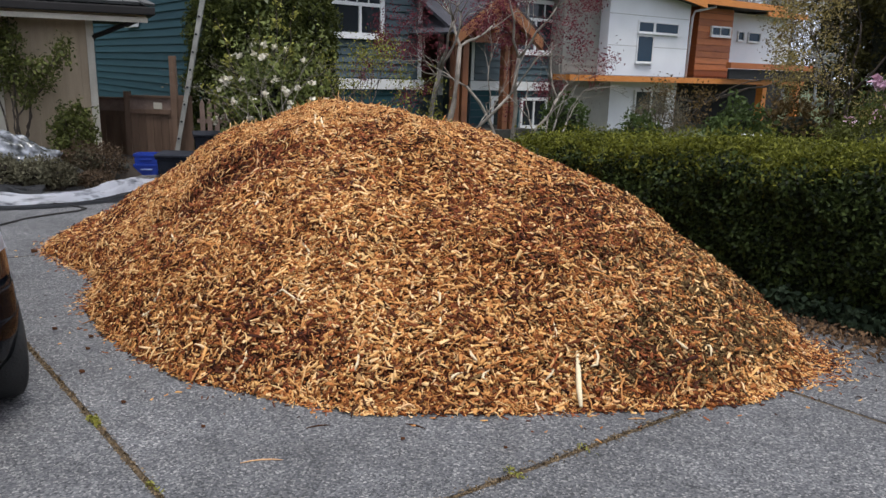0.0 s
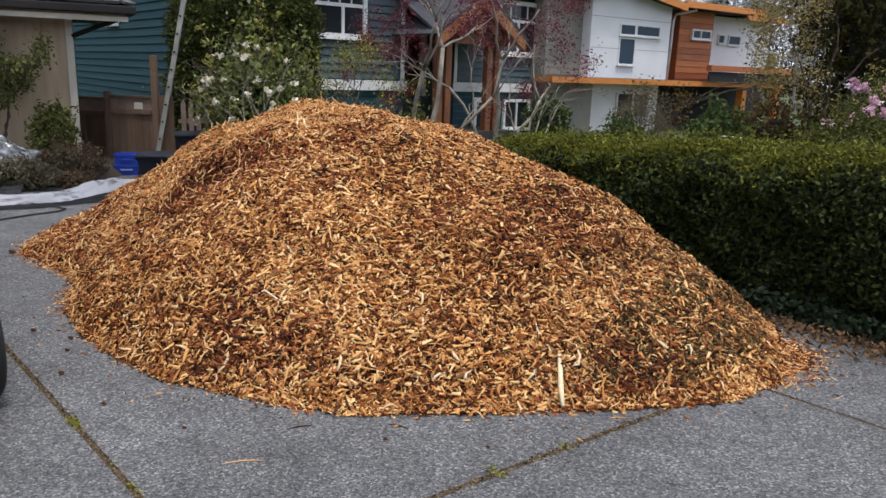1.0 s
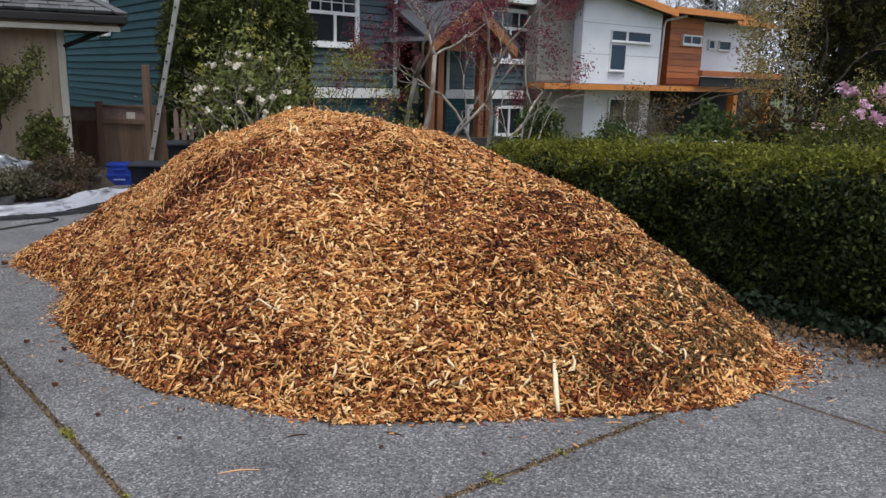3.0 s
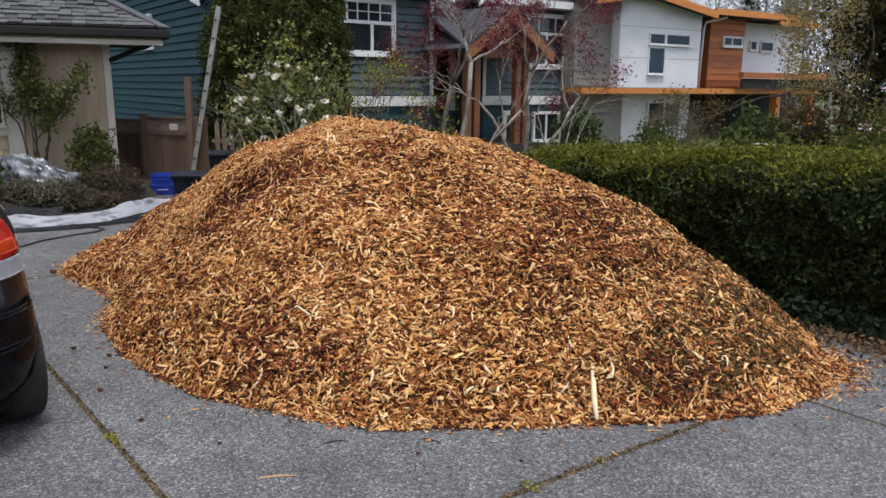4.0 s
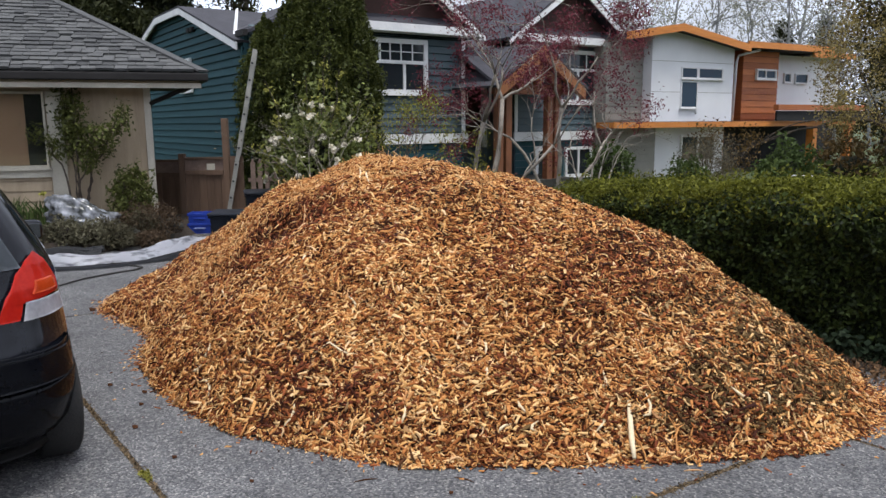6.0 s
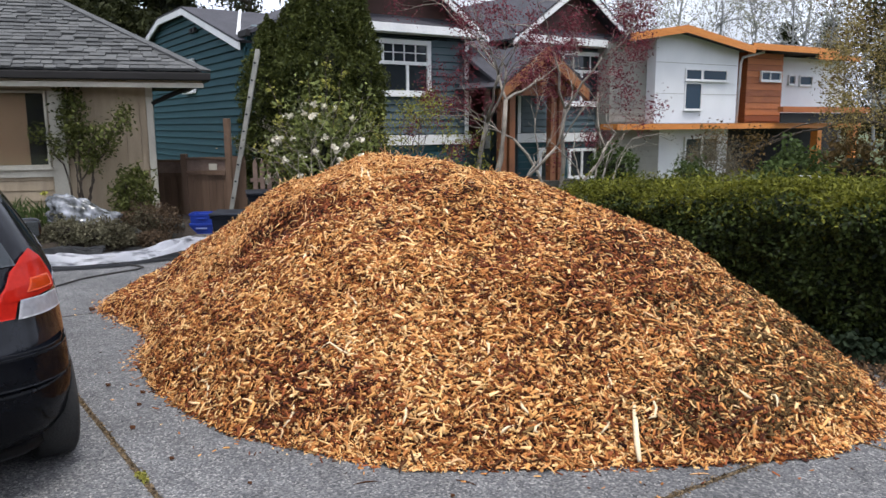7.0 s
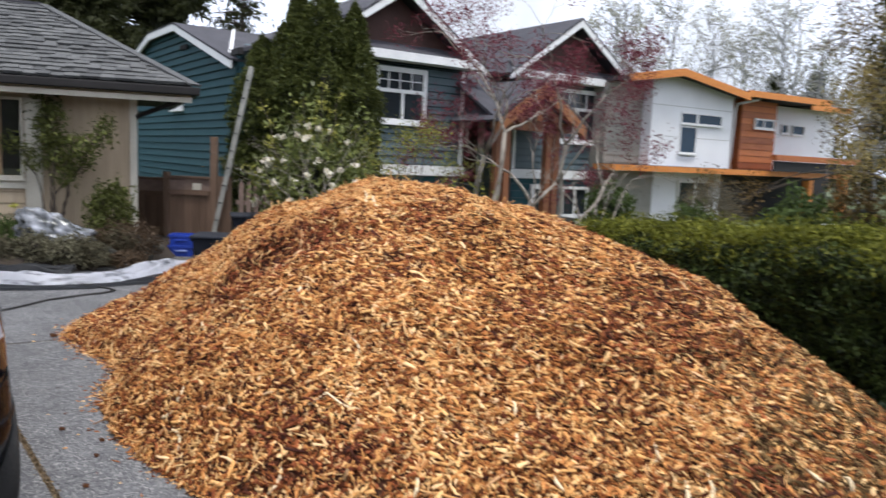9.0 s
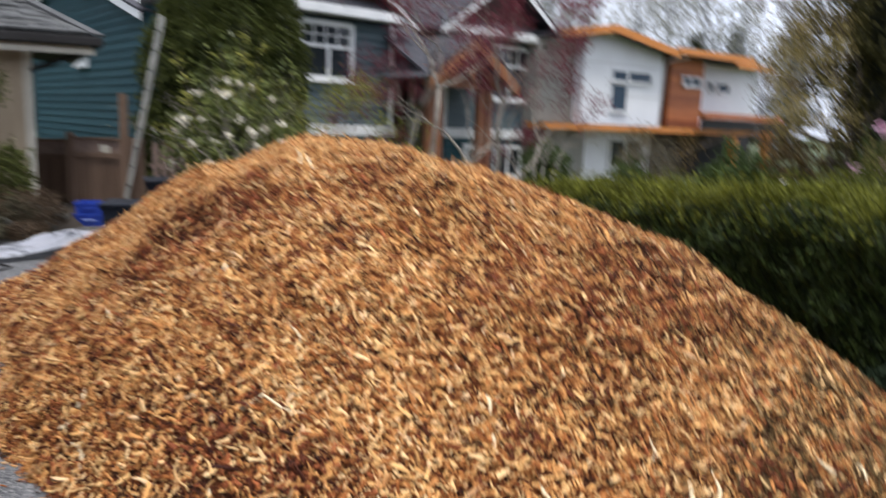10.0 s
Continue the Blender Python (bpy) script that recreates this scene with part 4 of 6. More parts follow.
part("wall", boxed(2.95, 4.7, 0.3, 8, 1.55, 3.78), CEDAR_RED, modern)
siding(modern, 2.95, 4.7, 1.6, 3.76, 0.298, 0.2, CEDAR_RED, name="cedar_board")
siding(modern, 2.15, 2.95, 1.6, 3.76, 0.898, 0.2, CEDAR_RED, name="cedar_board")
part("wall", boxed(4.7, 9.0, 0.9, 8, 1.55, 3.78), STUCCO, modern)
part("wall", boxed(-0.85, 2.2, 0.3, 8, -0.6, 1.45), STUCCO, modern, "white lower wall")
part("wall", boxed(-2.75, -0.85, 0.25, 8, -0.6, 1.45), GREY_PANEL, modern)
siding(modern, -2.6, -0.86, -0.6, 1.45, 0.248, 0.2, GREY_PANEL)
# wall blackened to imitate the shade inside the carport
part("wall", boxed(2.2, 10, 1.6, 8, -0.6, 1.45), DARK_IN, modern, "carport wall, coloured near-black for the recess shade")
part("carport_soffit", boxed(2.2, 8.0, 0.25, 1.6, 1.4, 1.45), BROWN_GABLE, modern)
for a, b in (((-2.75, 3.96), (-0.6, 4.3)), ((-0.6, 4.3), (2.35, 3.84))):
    part("roof", slab([(a[0], -0.4, a[1]), (b[0], -0.4, b[1]), (b[0], 8.5, b[1]), (a[0], 8.5, a[1])], 0.12), ASPHALT_SHINGLE, modern)
    part("fascia", prism([(a[0], a[1] + 0.02), (b[0], b[1] + 0.02), (b[0], b[1] - 0.19), (a[0], a[1] - 0.19)], -0.45, -0.405), ORANGE, modern, "orange cedar fascia")
part("roof", slab([(2.3, -0.36, 3.94), (6.6, -0.36, 3.96), (6.6, 8.5, 4.05), (2.3, 8.5, 4.05)], 0.12), ASPHALT_SHINGLE, modern)
part("fascia", boxed(2.3, 6.6, -0.41, -0.365, 3.78, 3.97), ORANGE, modern)
part("fascia", boxed(6.6, 9.0, 0.3, 0.35, 3.7, 3.88), ORANGE, modern)
part("roof", slab([(6.6, 0.35, 3.88), (9.0, 0.35, 3.88), (9.0, 8, 3.95), (6.6, 8, 3.95)], 0.1), ASPHALT_SHINGLE, modern)
part("belt_canopy", boxed(-3.2, 8.0, -0.5, 0.24, 1.4, 1.56), ORANGE, modern, "orange cedar belt canopy")
part("balcony_rail", boxed(3.34, 7.95, -0.8, -0.62, 1.89, 2.07), CEDAR_RED, modern)
# added near-black slab fills the shaded gap below the rail
part("balcony_gap_shade", boxed(3.36, 8.1, -0.74, -0.68, 1.57, 1.875), DARK_IN, modern)
part("canopy_membrane", boxed(-3.17, 7.97, -0.47, -0.006, 1.564, 1.574), ASPHALT_SHINGLE, modern, "grey roofing on the belt canopy")
for x in (5.7, 7.7):
    part("carport_post", boxed(x, x + 0.22, -0.45, -0.2, -0.6, 1.4), ORANGE, modern)
window(modern, -0.12, 0.52, 2.0, 2.72, -0.01, [], 0.035, panes=BLUE_GLASS, deep=0.03)
window(modern, -0.12, 1.6, 2.86, 3.12, -0.01, [(0.5, 0.6, 2.86, 3.12)], 0.035, panes=BLUE_GLASS, deep=0.03)
window(modern, 3.6, 4.5, 2.95, 3.17, 0.27, [(4.0, 4.04, 2.95, 3.17)], 0.05, panes=BLUE_GLASS)
for z in (2.42, 3.3):
    part("reveal_joint", boxed(-1.34, 2.14, -0.004, -0.001, z, z + 0.012), GREY_PANEL, modern)
window(modern, 5.85, 6.15, 2.9, 3.15, 0.89, [], 0.03, panes=BLUE_GLASS)
window(modern, 6.45, 7.1, 2.88, 3.15, 0.89, [], 0.03, panes=BLUE_GLASS)
window(modern, 0.3, 1.7, 0.4, 1.1, 0.29, [(0.98, 1.05, 0.4, 1.1)], 0.06, name="lower_window")
part("downpipe", tube(bmesh.new(), [(3.1, -0.2, 3.75), (2.6, 0.2, 3.6), (2.57, 0.25, 3.4), (2.52, 0.25, 1.57)], 0.04), WHITE, modern, "white downpipe", True)

# beige garage house beside the driveway
beige = thing("beige_house", "beige board-sided house with grey shingle hip roof and cream trim", "house", pose(-3.9, 11.3, 0, 0, 0, 22))
part("wall", boxed(-9.5, -1.19, 0.0, 0.2, -0.2, 2.3), BEIGE, beige)
part("wall", boxed(-9.5, -2.2, 0.2, 3.6, -0.2, 2.3), BEIGE, beige)
x = -2.34
while x < -1.3:
    part("board", boxed(x, min(x + 0.191, -1.275), -0.018, -0.001, 0.05, 2.2, bevel=0.004), BEIGE, beige)
    x += 0.195
siding(beige, -6.5, -2.58, 0.05, 0.86, -0.001, 0.15, BEIGE, name="board")
siding(beige, -6.5, -2.34, 2.08, 2.22, -0.001, 0.15, BEIGE, name="board")
part("corner_trim", boxed(-1.27, -1.18, -0.045, 0.1, 0.05, 2.2), CREAM, beige)
part("window_trim", boxed(-2.56, -2.36, -0.045, -0.001, 0.05, 2.06), CREAM, beige)
part("window_trim", boxed(-6.5, -2.56, -0.05, -0.001, 0.86, 1.0), CREAM, beige)
w = window(beige, -6.4, -2.61, 1.03, 2.03, -0.02, [(-3.42, -3.36, 1.03, 2.03), (-4.9, -4.84, 1.03, 2.03)], 0.03, CREAM, CLEAR_GLASS, name="large_window", label="wide window with drawn tan blinds", deep=0.045)
for a, b in ((-6.38, -4.9), (-4.84, -3.42), (-3.36, -2.84)):
    part("blind", boxed(a, b, -0.016, -0.008, 1.035, 2.025), BLIND, w, "tan drawn blind")
# near-black panel stands in for the unlit room behind the glass
part("unlit_room", boxed(-2.84, -2.612, -0.008, -0.003, 1.035, 2.025), DARK_IN, w, "dark gap beside the blind")
EAVE_X, EAVE_Y, EAVE_Z, RUN, RISE = -0.42, -0.5, 2.3, 2.17, 1.21
hip = (EAVE_X - RUN, EAVE_Y + RUN, EAVE_Z + RISE)
part("roof", slab([(-9.9, EAVE_Y, EAVE_Z), (EAVE_X, EAVE_Y, EAVE_Z), hip, (-9.9, hip[1], hip[2])], 0.08), CEDAR_REST, beige)
part("roof", slab([(EAVE_X, EAVE_Y, EAVE_Z), (EAVE_X - 0.4, EAVE_Y + 2 * RUN, EAVE_Z), hip], 0.08), CEDAR_REST, beige)
part("roof", slab([(EAVE_X - 0.4, EAVE_Y + 2 * RUN, EAVE_Z), (-9.9, EAVE_Y + 2 * RUN, EAVE_Z), (-9.9, hip[1], hip[2]), hip], 0.08), CEDAR_REST, beige)
part("soffit", boxed(-9.9, EAVE_X - 0.06, -0.46, 0, 2.18, 2.2), BEIGE, beige)
part("fascia", boxed(-9.9, EAVE_X - 0.04, -0.49, -0.465, 2.1, 2.17), CREAM, beige)
part("gutter", boxed(-9.9, EAVE_X + 0.06, -0.6, -0.5, 2.2, 2.305, bevel=0.015), GUTTER, beige, "dark brown gutter")
part("gutter", beam(bmesh.new(), (EAVE_X - 0.0, -0.48, 2.25), (EAVE_X - 0.38, EAVE_Y + 2 * RUN, 2.25), 0.08, 0.11), GUTTER, beige)
part("downpipe", tube(bmesh.new(), [(-0.6, -0.35, 2.18), (-0.65, -0.3, 2.12), (-1.18, -0.02, 1.9), (-1.2, 0.06, 1.86)], 0.035), GUTTER, beige, "", True)
part("hip_cap", beam(bmesh.new(), (EAVE_X, EAVE_Y, EAVE_Z + 0.04), (hip[0], hip[1], hip[2] + 0.04), 0.2, 0.03), CEDAR_REST, beige)
part("ridge_cap", beam(bmesh.new(), (hip[0], hip[1], hip[2] + 0.03), (-9.9, hip[1], hip[2] + 0.03), 0.2, 0.05), ASPHALT_SHINGLE, beige)
rail = thing("lattice_railing", "white lattice balcony railing above the roof", "railing", pose(-3.9, 11.3, 0, 0, 0, 22))
part("rail_wall", boxed(-9.0, -3.2, 3.2, 3.3, 2.4, 3.62), STUCCO, rail)
part("top_rail", boxed(-9.0, -3.2, 3.2, 3.28, 4.22, 4.3), WHITE, rail)
part("bottom_rail", boxed(-9.0, -3.2, 3.2, 3.28, 3.64, 3.7), WHITE, rail)
part("post", boxed(-3.28, -3.18, 3.19, 3.29, 3.62, 4.36), WHITE, rail)
bm = bmesh.new()
for row in range(3):
    for k in range(22):
        cx, cz = -3.4 - k * 0.17, 3.79 + row * 0.17
        pts = [(cx + 0.075 * math.cos(q * math.tau / 10), 3.24, cz + 0.075 * math.sin(q * math.tau / 10)) for q in range(11)]
        tube(bm, pts, 0.014, 5)
part("lattice", bm, WHITE, rail, "white pierced lattice")


# ---- the parked car ----
def car_ring(z):
    """Half width, rear end and front end of the body at a height."""
    zs = (0.2, 0.3, 0.42, 0.56, 0.66, 0.78, 0.92, 1.01, 1.13, 1.27, 1.38, 1.44, 1.46)
    w = (0.785, 0.832, 0.852, 0.852, 0.845, 0.838, 0.82, 0.78, 0.715, 0.64, 0.57, 0.46, 0.28)
    back = (-0.4, -0.52, -0.57, -0.58, -0.57, -0.525, -0.5, -0.47, -0.4, -0.3, -0.19, 0.0, 0.35)
    front = (3.0, 3.12, 3.18, 3.2, 3.17, 3.08, 2.75, 2.2, 1.85, 1.5, 1.25, 1.05, 0.8)
    return np.interp(z, zs, w), np.interp(z, zs, back), np.interp(z, zs, front)


def car_point(z, turn, out=0.0):
    """A place on the body's skin; turn 0 is the right side, -90 the tail."""
    w, b, f = car_ring(z)
    c, s = math.cos(radians(turn)), math.sin(radians(turn))
    power = 2 / 5.6
    x = math.copysign(abs(c) ** power, c) * (w + out)
    half = (f - b) / 2 + out
    y = (f + b) / 2 + math.copysign(abs(s) ** power, s) * half
    return (float(x), float(y), float(z))


def car_patch(name, material, parent, z0, z1, left, right, out=0.006, rows=14, cols=18, label=""):
    """A skin laid on the body between two edges, each a function of the height."""
    bm = bmesh.new()
    grid = [[bm.verts.new(car_point(z0 + (z1 - z0) * i / rows, left(i / rows) + (right(i / rows) - left(i / rows)) * j / cols, out if out < 0.02 else out * min(1, 0.1 + 5 * min(j, cols - j) / cols))) for j in range(cols + 1)] for i in range(rows + 1)]
    for i in range(rows):
        for j in range(cols):
            bm.faces.new((grid[i][j], grid[i][j + 1], grid[i + 1][j + 1], grid[i + 1][j]))
    bmesh.ops.solidify(bm, geom=bm.faces[:], thickness=0.012)
    return part(name, bm, material, parent, label, True)


CAR = Matrix.Translation(yard(-0.11, 3.9)) @ pose(0, 0, 0, 0, 0, 41.5)
car = thing("hatchback_car", "glossy black small hatchback car parked on the driveway", "car", CAR)
bm = bmesh.new()
levels = [0.2, 0.23, 0.26, 0.3, 0.33, 0.36, 0.42, 0.5, 0.56, 0.61, 0.66, 0.72, 0.78, 0.85, 0.92, 0.97, 1.02, 1.08, 1.15, 1.22, 1.3, 1.34, 1.38, 1.41, 1.44, 1.46]


def even_ring(z, count):
    """The body's outline at a height in even steps."""
    fine = np.array([car_point(z, k * 0.25) for k in range(1441)])
    run = np.concatenate([[0], np.cumsum(np.linalg.norm(np.diff(fine, axis=0), axis=1))])
    want = np.arange(count) / count * run[-1]
    return [tuple(np.interp(want[k], run, fine[:, q]) for q in range(3)) for k in range(count)]


rings = [[bm.verts.new(p) for p in even_ring(z, 120)] for z in levels]
for a, b in zip(rings, rings[1:]):
    for k in range(120):
        bm.faces.new((a[k], a[(k + 1) % 120], b[(k + 1) % 120], b[k]))
bm.faces.new(rings[0][::-1]), bm.faces.new(rings[-1])
for wy in (0.0, 2.46):
    cut = [f for f in bm.faces if (Vector((0, f.calc_center_median().y - wy, f.calc_center_median().z - 0.3))).length < 0.33 and abs(f.calc_center_median().x) > 0.7]
    bmesh.ops.delete(bm, geom=cut, context="FACES")
body = part("body", bm, PAINT_BLACK, car, "glossy black body", True)
car_patch("bumper", PAINT_BLACK, body, 0.24, 0.505, lambda q: -150, lambda q: -30, 0.012, 10, 50)
car_patch("valance", BUMPER_BLACK, body, 0.16, 0.235, lambda q: -150, lambda q: -30, 0.004, 6, 50)
car_patch("bumper_top", PAINT_BLACK, body, 0.52, 0.65, lambda q: -150, lambda q: -30, 0.026, 10, 50)
car_patch("bumper_lip", PAINT_BLACK, body, 0.65, 0.668, lambda q: -150, lambda q: -38, 0.032, 3, 50)
car_patch("rear_window", CAR_GLASS, body, 1.0, 1.36, lambda q: -120, lambda q: -62 - 2 * q, 0.005, 14, 30, "dark rear window")
car_patch("side_window", CAR_GLASS, body, 1.0, 1.34, lambda q: -22 + 8 * q, lambda q: -1 + 0 * q, 0.005, 12, 14)
car_patch("side_window", CAR_GLASS, body, 1.0, 1.34, lambda q: 1.2, lambda q: 20 - 12 * q, 0.005, 12, 14)
car_patch("windscreen", CAR_GLASS, body, 1.03, 1.36, lambda q: 62, lambda q: 118, 0.005, 12, 18)
for flip in (1, -1):
    def edge(a, b):
        lo, hi = (a, b) if flip > 0 else ((lambda q: -180 - b(q)), (lambda q: -180 - a(q)))
        return lo, hi
    lo, hi = edge(lambda q: float(np.interp(q, [0, 0.04, 0.38, 0.72, 0.9, 1], [-78, -78, -74.5, -67.5, -59, -50])), lambda q: float(np.interp(q, [0, 0.25, 0.31, 0.6, 0.85, 1], [-71, -68.5, -43, -42, -43.5, -48.5])))
    lamp = car_patch("tail_lamp", LAMP_RED, car, 0.795, 1.055, lo, hi, 0.016, 40, 22, "red tail lamp")
    lo, hi = edge(lambda q: -64 + 4 * q, lambda q: -45 - 1 * q)
    car_patch("indicator_lens", LAMP_ORANGE, lamp, 0.89, 0.945, lo, hi, 0.019, 6, 10, "amber lens")
    lo, hi = edge(lambda q: -70 + 2.5 * q, lambda q: -41 - 2 * q)
    car_patch("reversing_lens", LAMP_CLEAR, lamp, 0.79, 0.866, lo, hi, 0.018, 8, 16, "clear lens")
bm = bmesh.new()
for k in range(3):
    a = car_point(0.9, -84 + k * 1.5, 0.012)
    box(bm, a[0] - 0.018, a[0] + 0.018, a[1] - 0.006, a[1] + 0.006, 0.885, 0.915, bevel=0.003)
part("badge", bm, CHROME, car, "small bright badge")
for side in (-1, 1):
    bm = boxed(-0.095, 0.095, -0.06, 0.06, -0.068, 0.068, m=pose(side * 0.96, 1.78, 0.89), bevel=0.05)
    mirror = part("side_mirror", bm, PAINT_BLACK, car, "black side mirror", True)
    part("mirror_glass", boxed(side * 0.96 - 0.07, side * 0.96 + 0.07, 1.712, 1.72, 0.843, 0.937, bevel=0.0015), MIRROR, mirror)
    part("mirror_arm", beam(bmesh.new(), (side * 0.76, 1.8, 0.93), (side * 0.88, 1.8, 0.94), 0.06, 0.04), BUMPER_BLACK, mirror)
    for wy in (0.0, 2.46):
        bm = bmesh.new()
        prof = [(-0.085, 0.2), (-0.09, 0.27), (-0.075, 0.292), (0.075, 0.292), (0.09, 0.27), (0.085, 0.2)]
        loops = [[bm.verts.new((side * 0.73 + px, wy + pr * math.cos(k * math.tau / 36), 0.292 + pr * math.sin(k * math.tau / 36))) for k in range(36)] for px, pr in prof]
        for a, b in zip(loops, loops[1:]):
            for k in range(36):
                bm.faces.new((a[k], a[(k + 1) % 36], b[(k + 1) % 36], b[k]))
        wheel = part("wheel", bm, RUBBER, car, "black tyre", True)
        bm = bmesh.new()
        bmesh.ops.create_cone(bm, cap_ends=True, segments=28, radius1=0.2, radius2=0.19, depth=0.14, matrix=Matrix.Translation((side * 0.74, wy, 0.292)) @ pose(0, 0, 0, 0, 90 * side, 0))
        part("rim", bm, ALU, wheel, "grey rim")


# ---- beds, tarp and odds and ends by the beige house ----
def stone(name, at, size, seed, material=ROCK, label="", category="", group=""):
    """A lumpy stone resting on the ground."""
    bm = bmesh.new()
    bmesh.ops.create_icosphere(bm, subdivisions=3, radius=1)
    for v in bm.verts:
        k = 0.85 + 0.6 * noise.noise(v.co * 1.5 + Vector((seed * 7.1, 0, 0))) + 0.25 * noise.noise(v.co * 4 + Vector((0, seed * 3.3, 0)))
        v.co = Vector((v.co.x * size[0], v.co.y * size[1], max(v.co.z, -0.55) * size[2])) * k
    low = min(v.co.z for v in bm.verts)
    for v in bm.verts:
        v.co.z -= low + 0.01
    ob = part(name, bm, material, None, label, True)
    ob.matrix_basis = pose(*at, 0, 0, seed * 41)
    return tagged(ob, category=category, group=group)


bm = bmesh.new()
bmesh.ops.create_grid(bm, x_segments=40, y_segments=30, size=0.5)
for v in bm.verts:
    x, y = -9.5 + (v.co.x + 0.5) * 5.6, 7.8 + (v.co.y + 0.5) * 3.8
    front = float(np.interp(x, [-9.5, -6.7, -5.6, -4.9, -4.65, -4.4], [7.9, 8.0, 8.45, 8.95, 9.6, 10.3]))
    edge = min(1, max(0, y - front) * 4) * min(1, max(0, -4.3 - x) * 5)
    v.co = (x, y, -0.03 + 0.2 * max(0, edge) + 0.05 * edge * noise.noise(Vector((x * 2, y * 2, 0))))
tagged(part("garden_bed", bm, SOIL, smooth=True), "raised dark soil bed in front of the beige house", "garden bed", kind="structure")
rocks = ((-4.62, 9.95, 0.2, 0.17, 0.2), (-4.8, 9.5, 0.2, 0.17, 0.17), (-5.05, 9.2, 0.18, 0.15, 0.12), (-4.58, 10.35, 0.15, 0.15, 0.17), (-5.35, 9.0, 0.2, 0.16, 0.1), (-5.75, 8.85, 0.2, 0.15, 0.1), (-4.75, 10.15, 0.22, 0.2, 0.2), (-6.3, 8.8, 0.22, 0.16, 0.1))
for i, (x, y, a, b, c) in enumerate(rocks):
    stone("garden_rock", (x, y, 0.0), (a, b, c), i + 1, label="dark weathered rock edging the garden bed", category="rock", group="garden rocks")


def sheet(name, path, wide, height, material, label, category, seed=1, nx=110, folds=9, soften=0):
    """A bunched sheet lying along a path: long sharp folds that wander, with its rims on the ground."""
    bm = bmesh.new()
    path = np.array(path, float)
    u = np.linspace(0, len(path) - 1, nx + 1)
    p = np.stack([np.interp(u, np.arange(len(path)), path[:, k]) for k in range(3)], -1)
    for k in range(12):
        p[1:-1] = (p[:-2] + 2 * p[1:-1] + p[2:]) / 4
    way = np.gradient(p, axis=0)
    way /= np.linalg.norm(way, axis=1)[:, None]
    spots = []
    for i in range(nx + 1):
        side = Vector((-way[i, 1], way[i, 0], 0))
        w = wide * (1 + 0.4 * noise.noise(Vector((i * 0.06, seed, 0))) + 0.12 * noise.noise(Vector((i * 0.3, seed, 5))))
        knots, heights = [-0.5], [0.0]
        for k in range(1, folds):
            knots.append(-0.5 + (k + 1.2 * noise.noise(Vector((i * 0.07, k * 3.1, seed)))) / folds)
            up = 0.66 + 0.6 * noise.noise(Vector((i * 0.06, k * 5.3, seed))) if k % 2 else 0.1 + 0.45 * noise.noise(Vector((i * 0.08, k * 5.3, seed)))
            up *= 0.75 + 0.6 * noise.noise(Vector((i * 0.06, 9.1, seed)))
            heights.append(max(0.0, up))
        knots, heights = np.maximum.accumulate(knots + [0.5]), heights + [0.0]
        row = []
        for j in range(folds * 4 + 1):
            q = j / (folds * 4) - 0.5
            here = Vector(p[i]) + side * (q * w + 0.012 * noise.noise(Vector((i * 0.4, j * 0.5, seed))))
            here.z = p[i, 2] + 0.012 + height * float(np.interp(q, knots, heights)) + (0.02 if soften else 0.1) * height * abs(noise.noise(Vector((i * 0.35, j * 0.45, seed + 3))))
            row.append(here)
        spots.append(row)
    spots = np.array(spots)
    for k in range(soften):
        spots[:, 1:-1] = (spots[:, :-2] + 2 * spots[:, 1:-1] + spots[:, 2:]) / 4
        spots[1:-1] = (spots[:-2] + 2 * spots[1:-1] + spots[2:]) / 4
    grid = [[bm.verts.new(q) for q in row] for row in spots]
    for i in range(nx):
        for j in range(folds * 4):
            bm.faces.new((grid[i][j], grid[i + 1][j], grid[i + 1][j + 1], grid[i][j + 1]))
    bmesh.ops.solidify(bm, geom=bm.faces[:], thickness=0.005)
    return tagged(part(name, bm, material, None, label, True), category=category)


sheet("tarp", [(-6.6, 8.25, 0), (-5.6, 8.1, 0), (-4.9, 8.1, 0), (-4.4, 8.35, 0), (-4.08, 8.8, 0.02), (-3.88, 9.25, 0.05), (-3.72, 9.6, 0.0)], 0.42, 0.24, TARP, "crumpled silver-white tarp lying along the bed", "tarp", 2, 130, folds=5, soften=1)
# added strip draws the dark line below the tarp's overhanging rim
sheet("dark_sheet", [(-6.6, 8.2, -0.005), (-5.6, 8.04, -0.005), (-4.88, 8.04, -0.005), (-4.36, 8.3, -0.005), (-4.0, 8.74, -0.005), (-3.8, 9.2, 0.0), (-3.66, 9.55, 0.01)], 0.7, 0.035, TARP_DARK, "added dark strip in place of the tarp's overhung underside", "plastic sheet", 7)
sheet("dark_sheet", [(-6.2, 8.6, 0.04), (-5.3, 8.55, 0.05), (-4.75, 8.75, 0.03)], 0.34, 0.13, TARP_DARK, "black plastic sheeting bunched behind the tarp", "plastic sheet", 5, 60)
bm = bmesh.new()
bmesh.ops.create_icosphere(bm, subdivisions=5, radius=1)
for v in bm.verts:
    k = 0.9 + 0.25 * noise.noise(v.co * 1.7) + 0.3 * abs(noise.noise(v.co * 3.1)) + 0.12 * abs(noise.noise(v.co * 7))
    v.co = Vector((v.co.x * 0.5, v.co.y * 0.24, max(v.co.z, -0.4) * (0.26 - 0.1 * v.co.x) + 0.08 * max(0, -v.co.x))) * k
wrap = part("plastic_cover", bm, SILVER_PLASTIC, None, "crumpled clear plastic sheet draped over plants", True)
wrap.matrix_basis = pose(-5.42, 9.62, 0.3, 0, 14, 10)
tagged(wrap, category="plastic sheet")
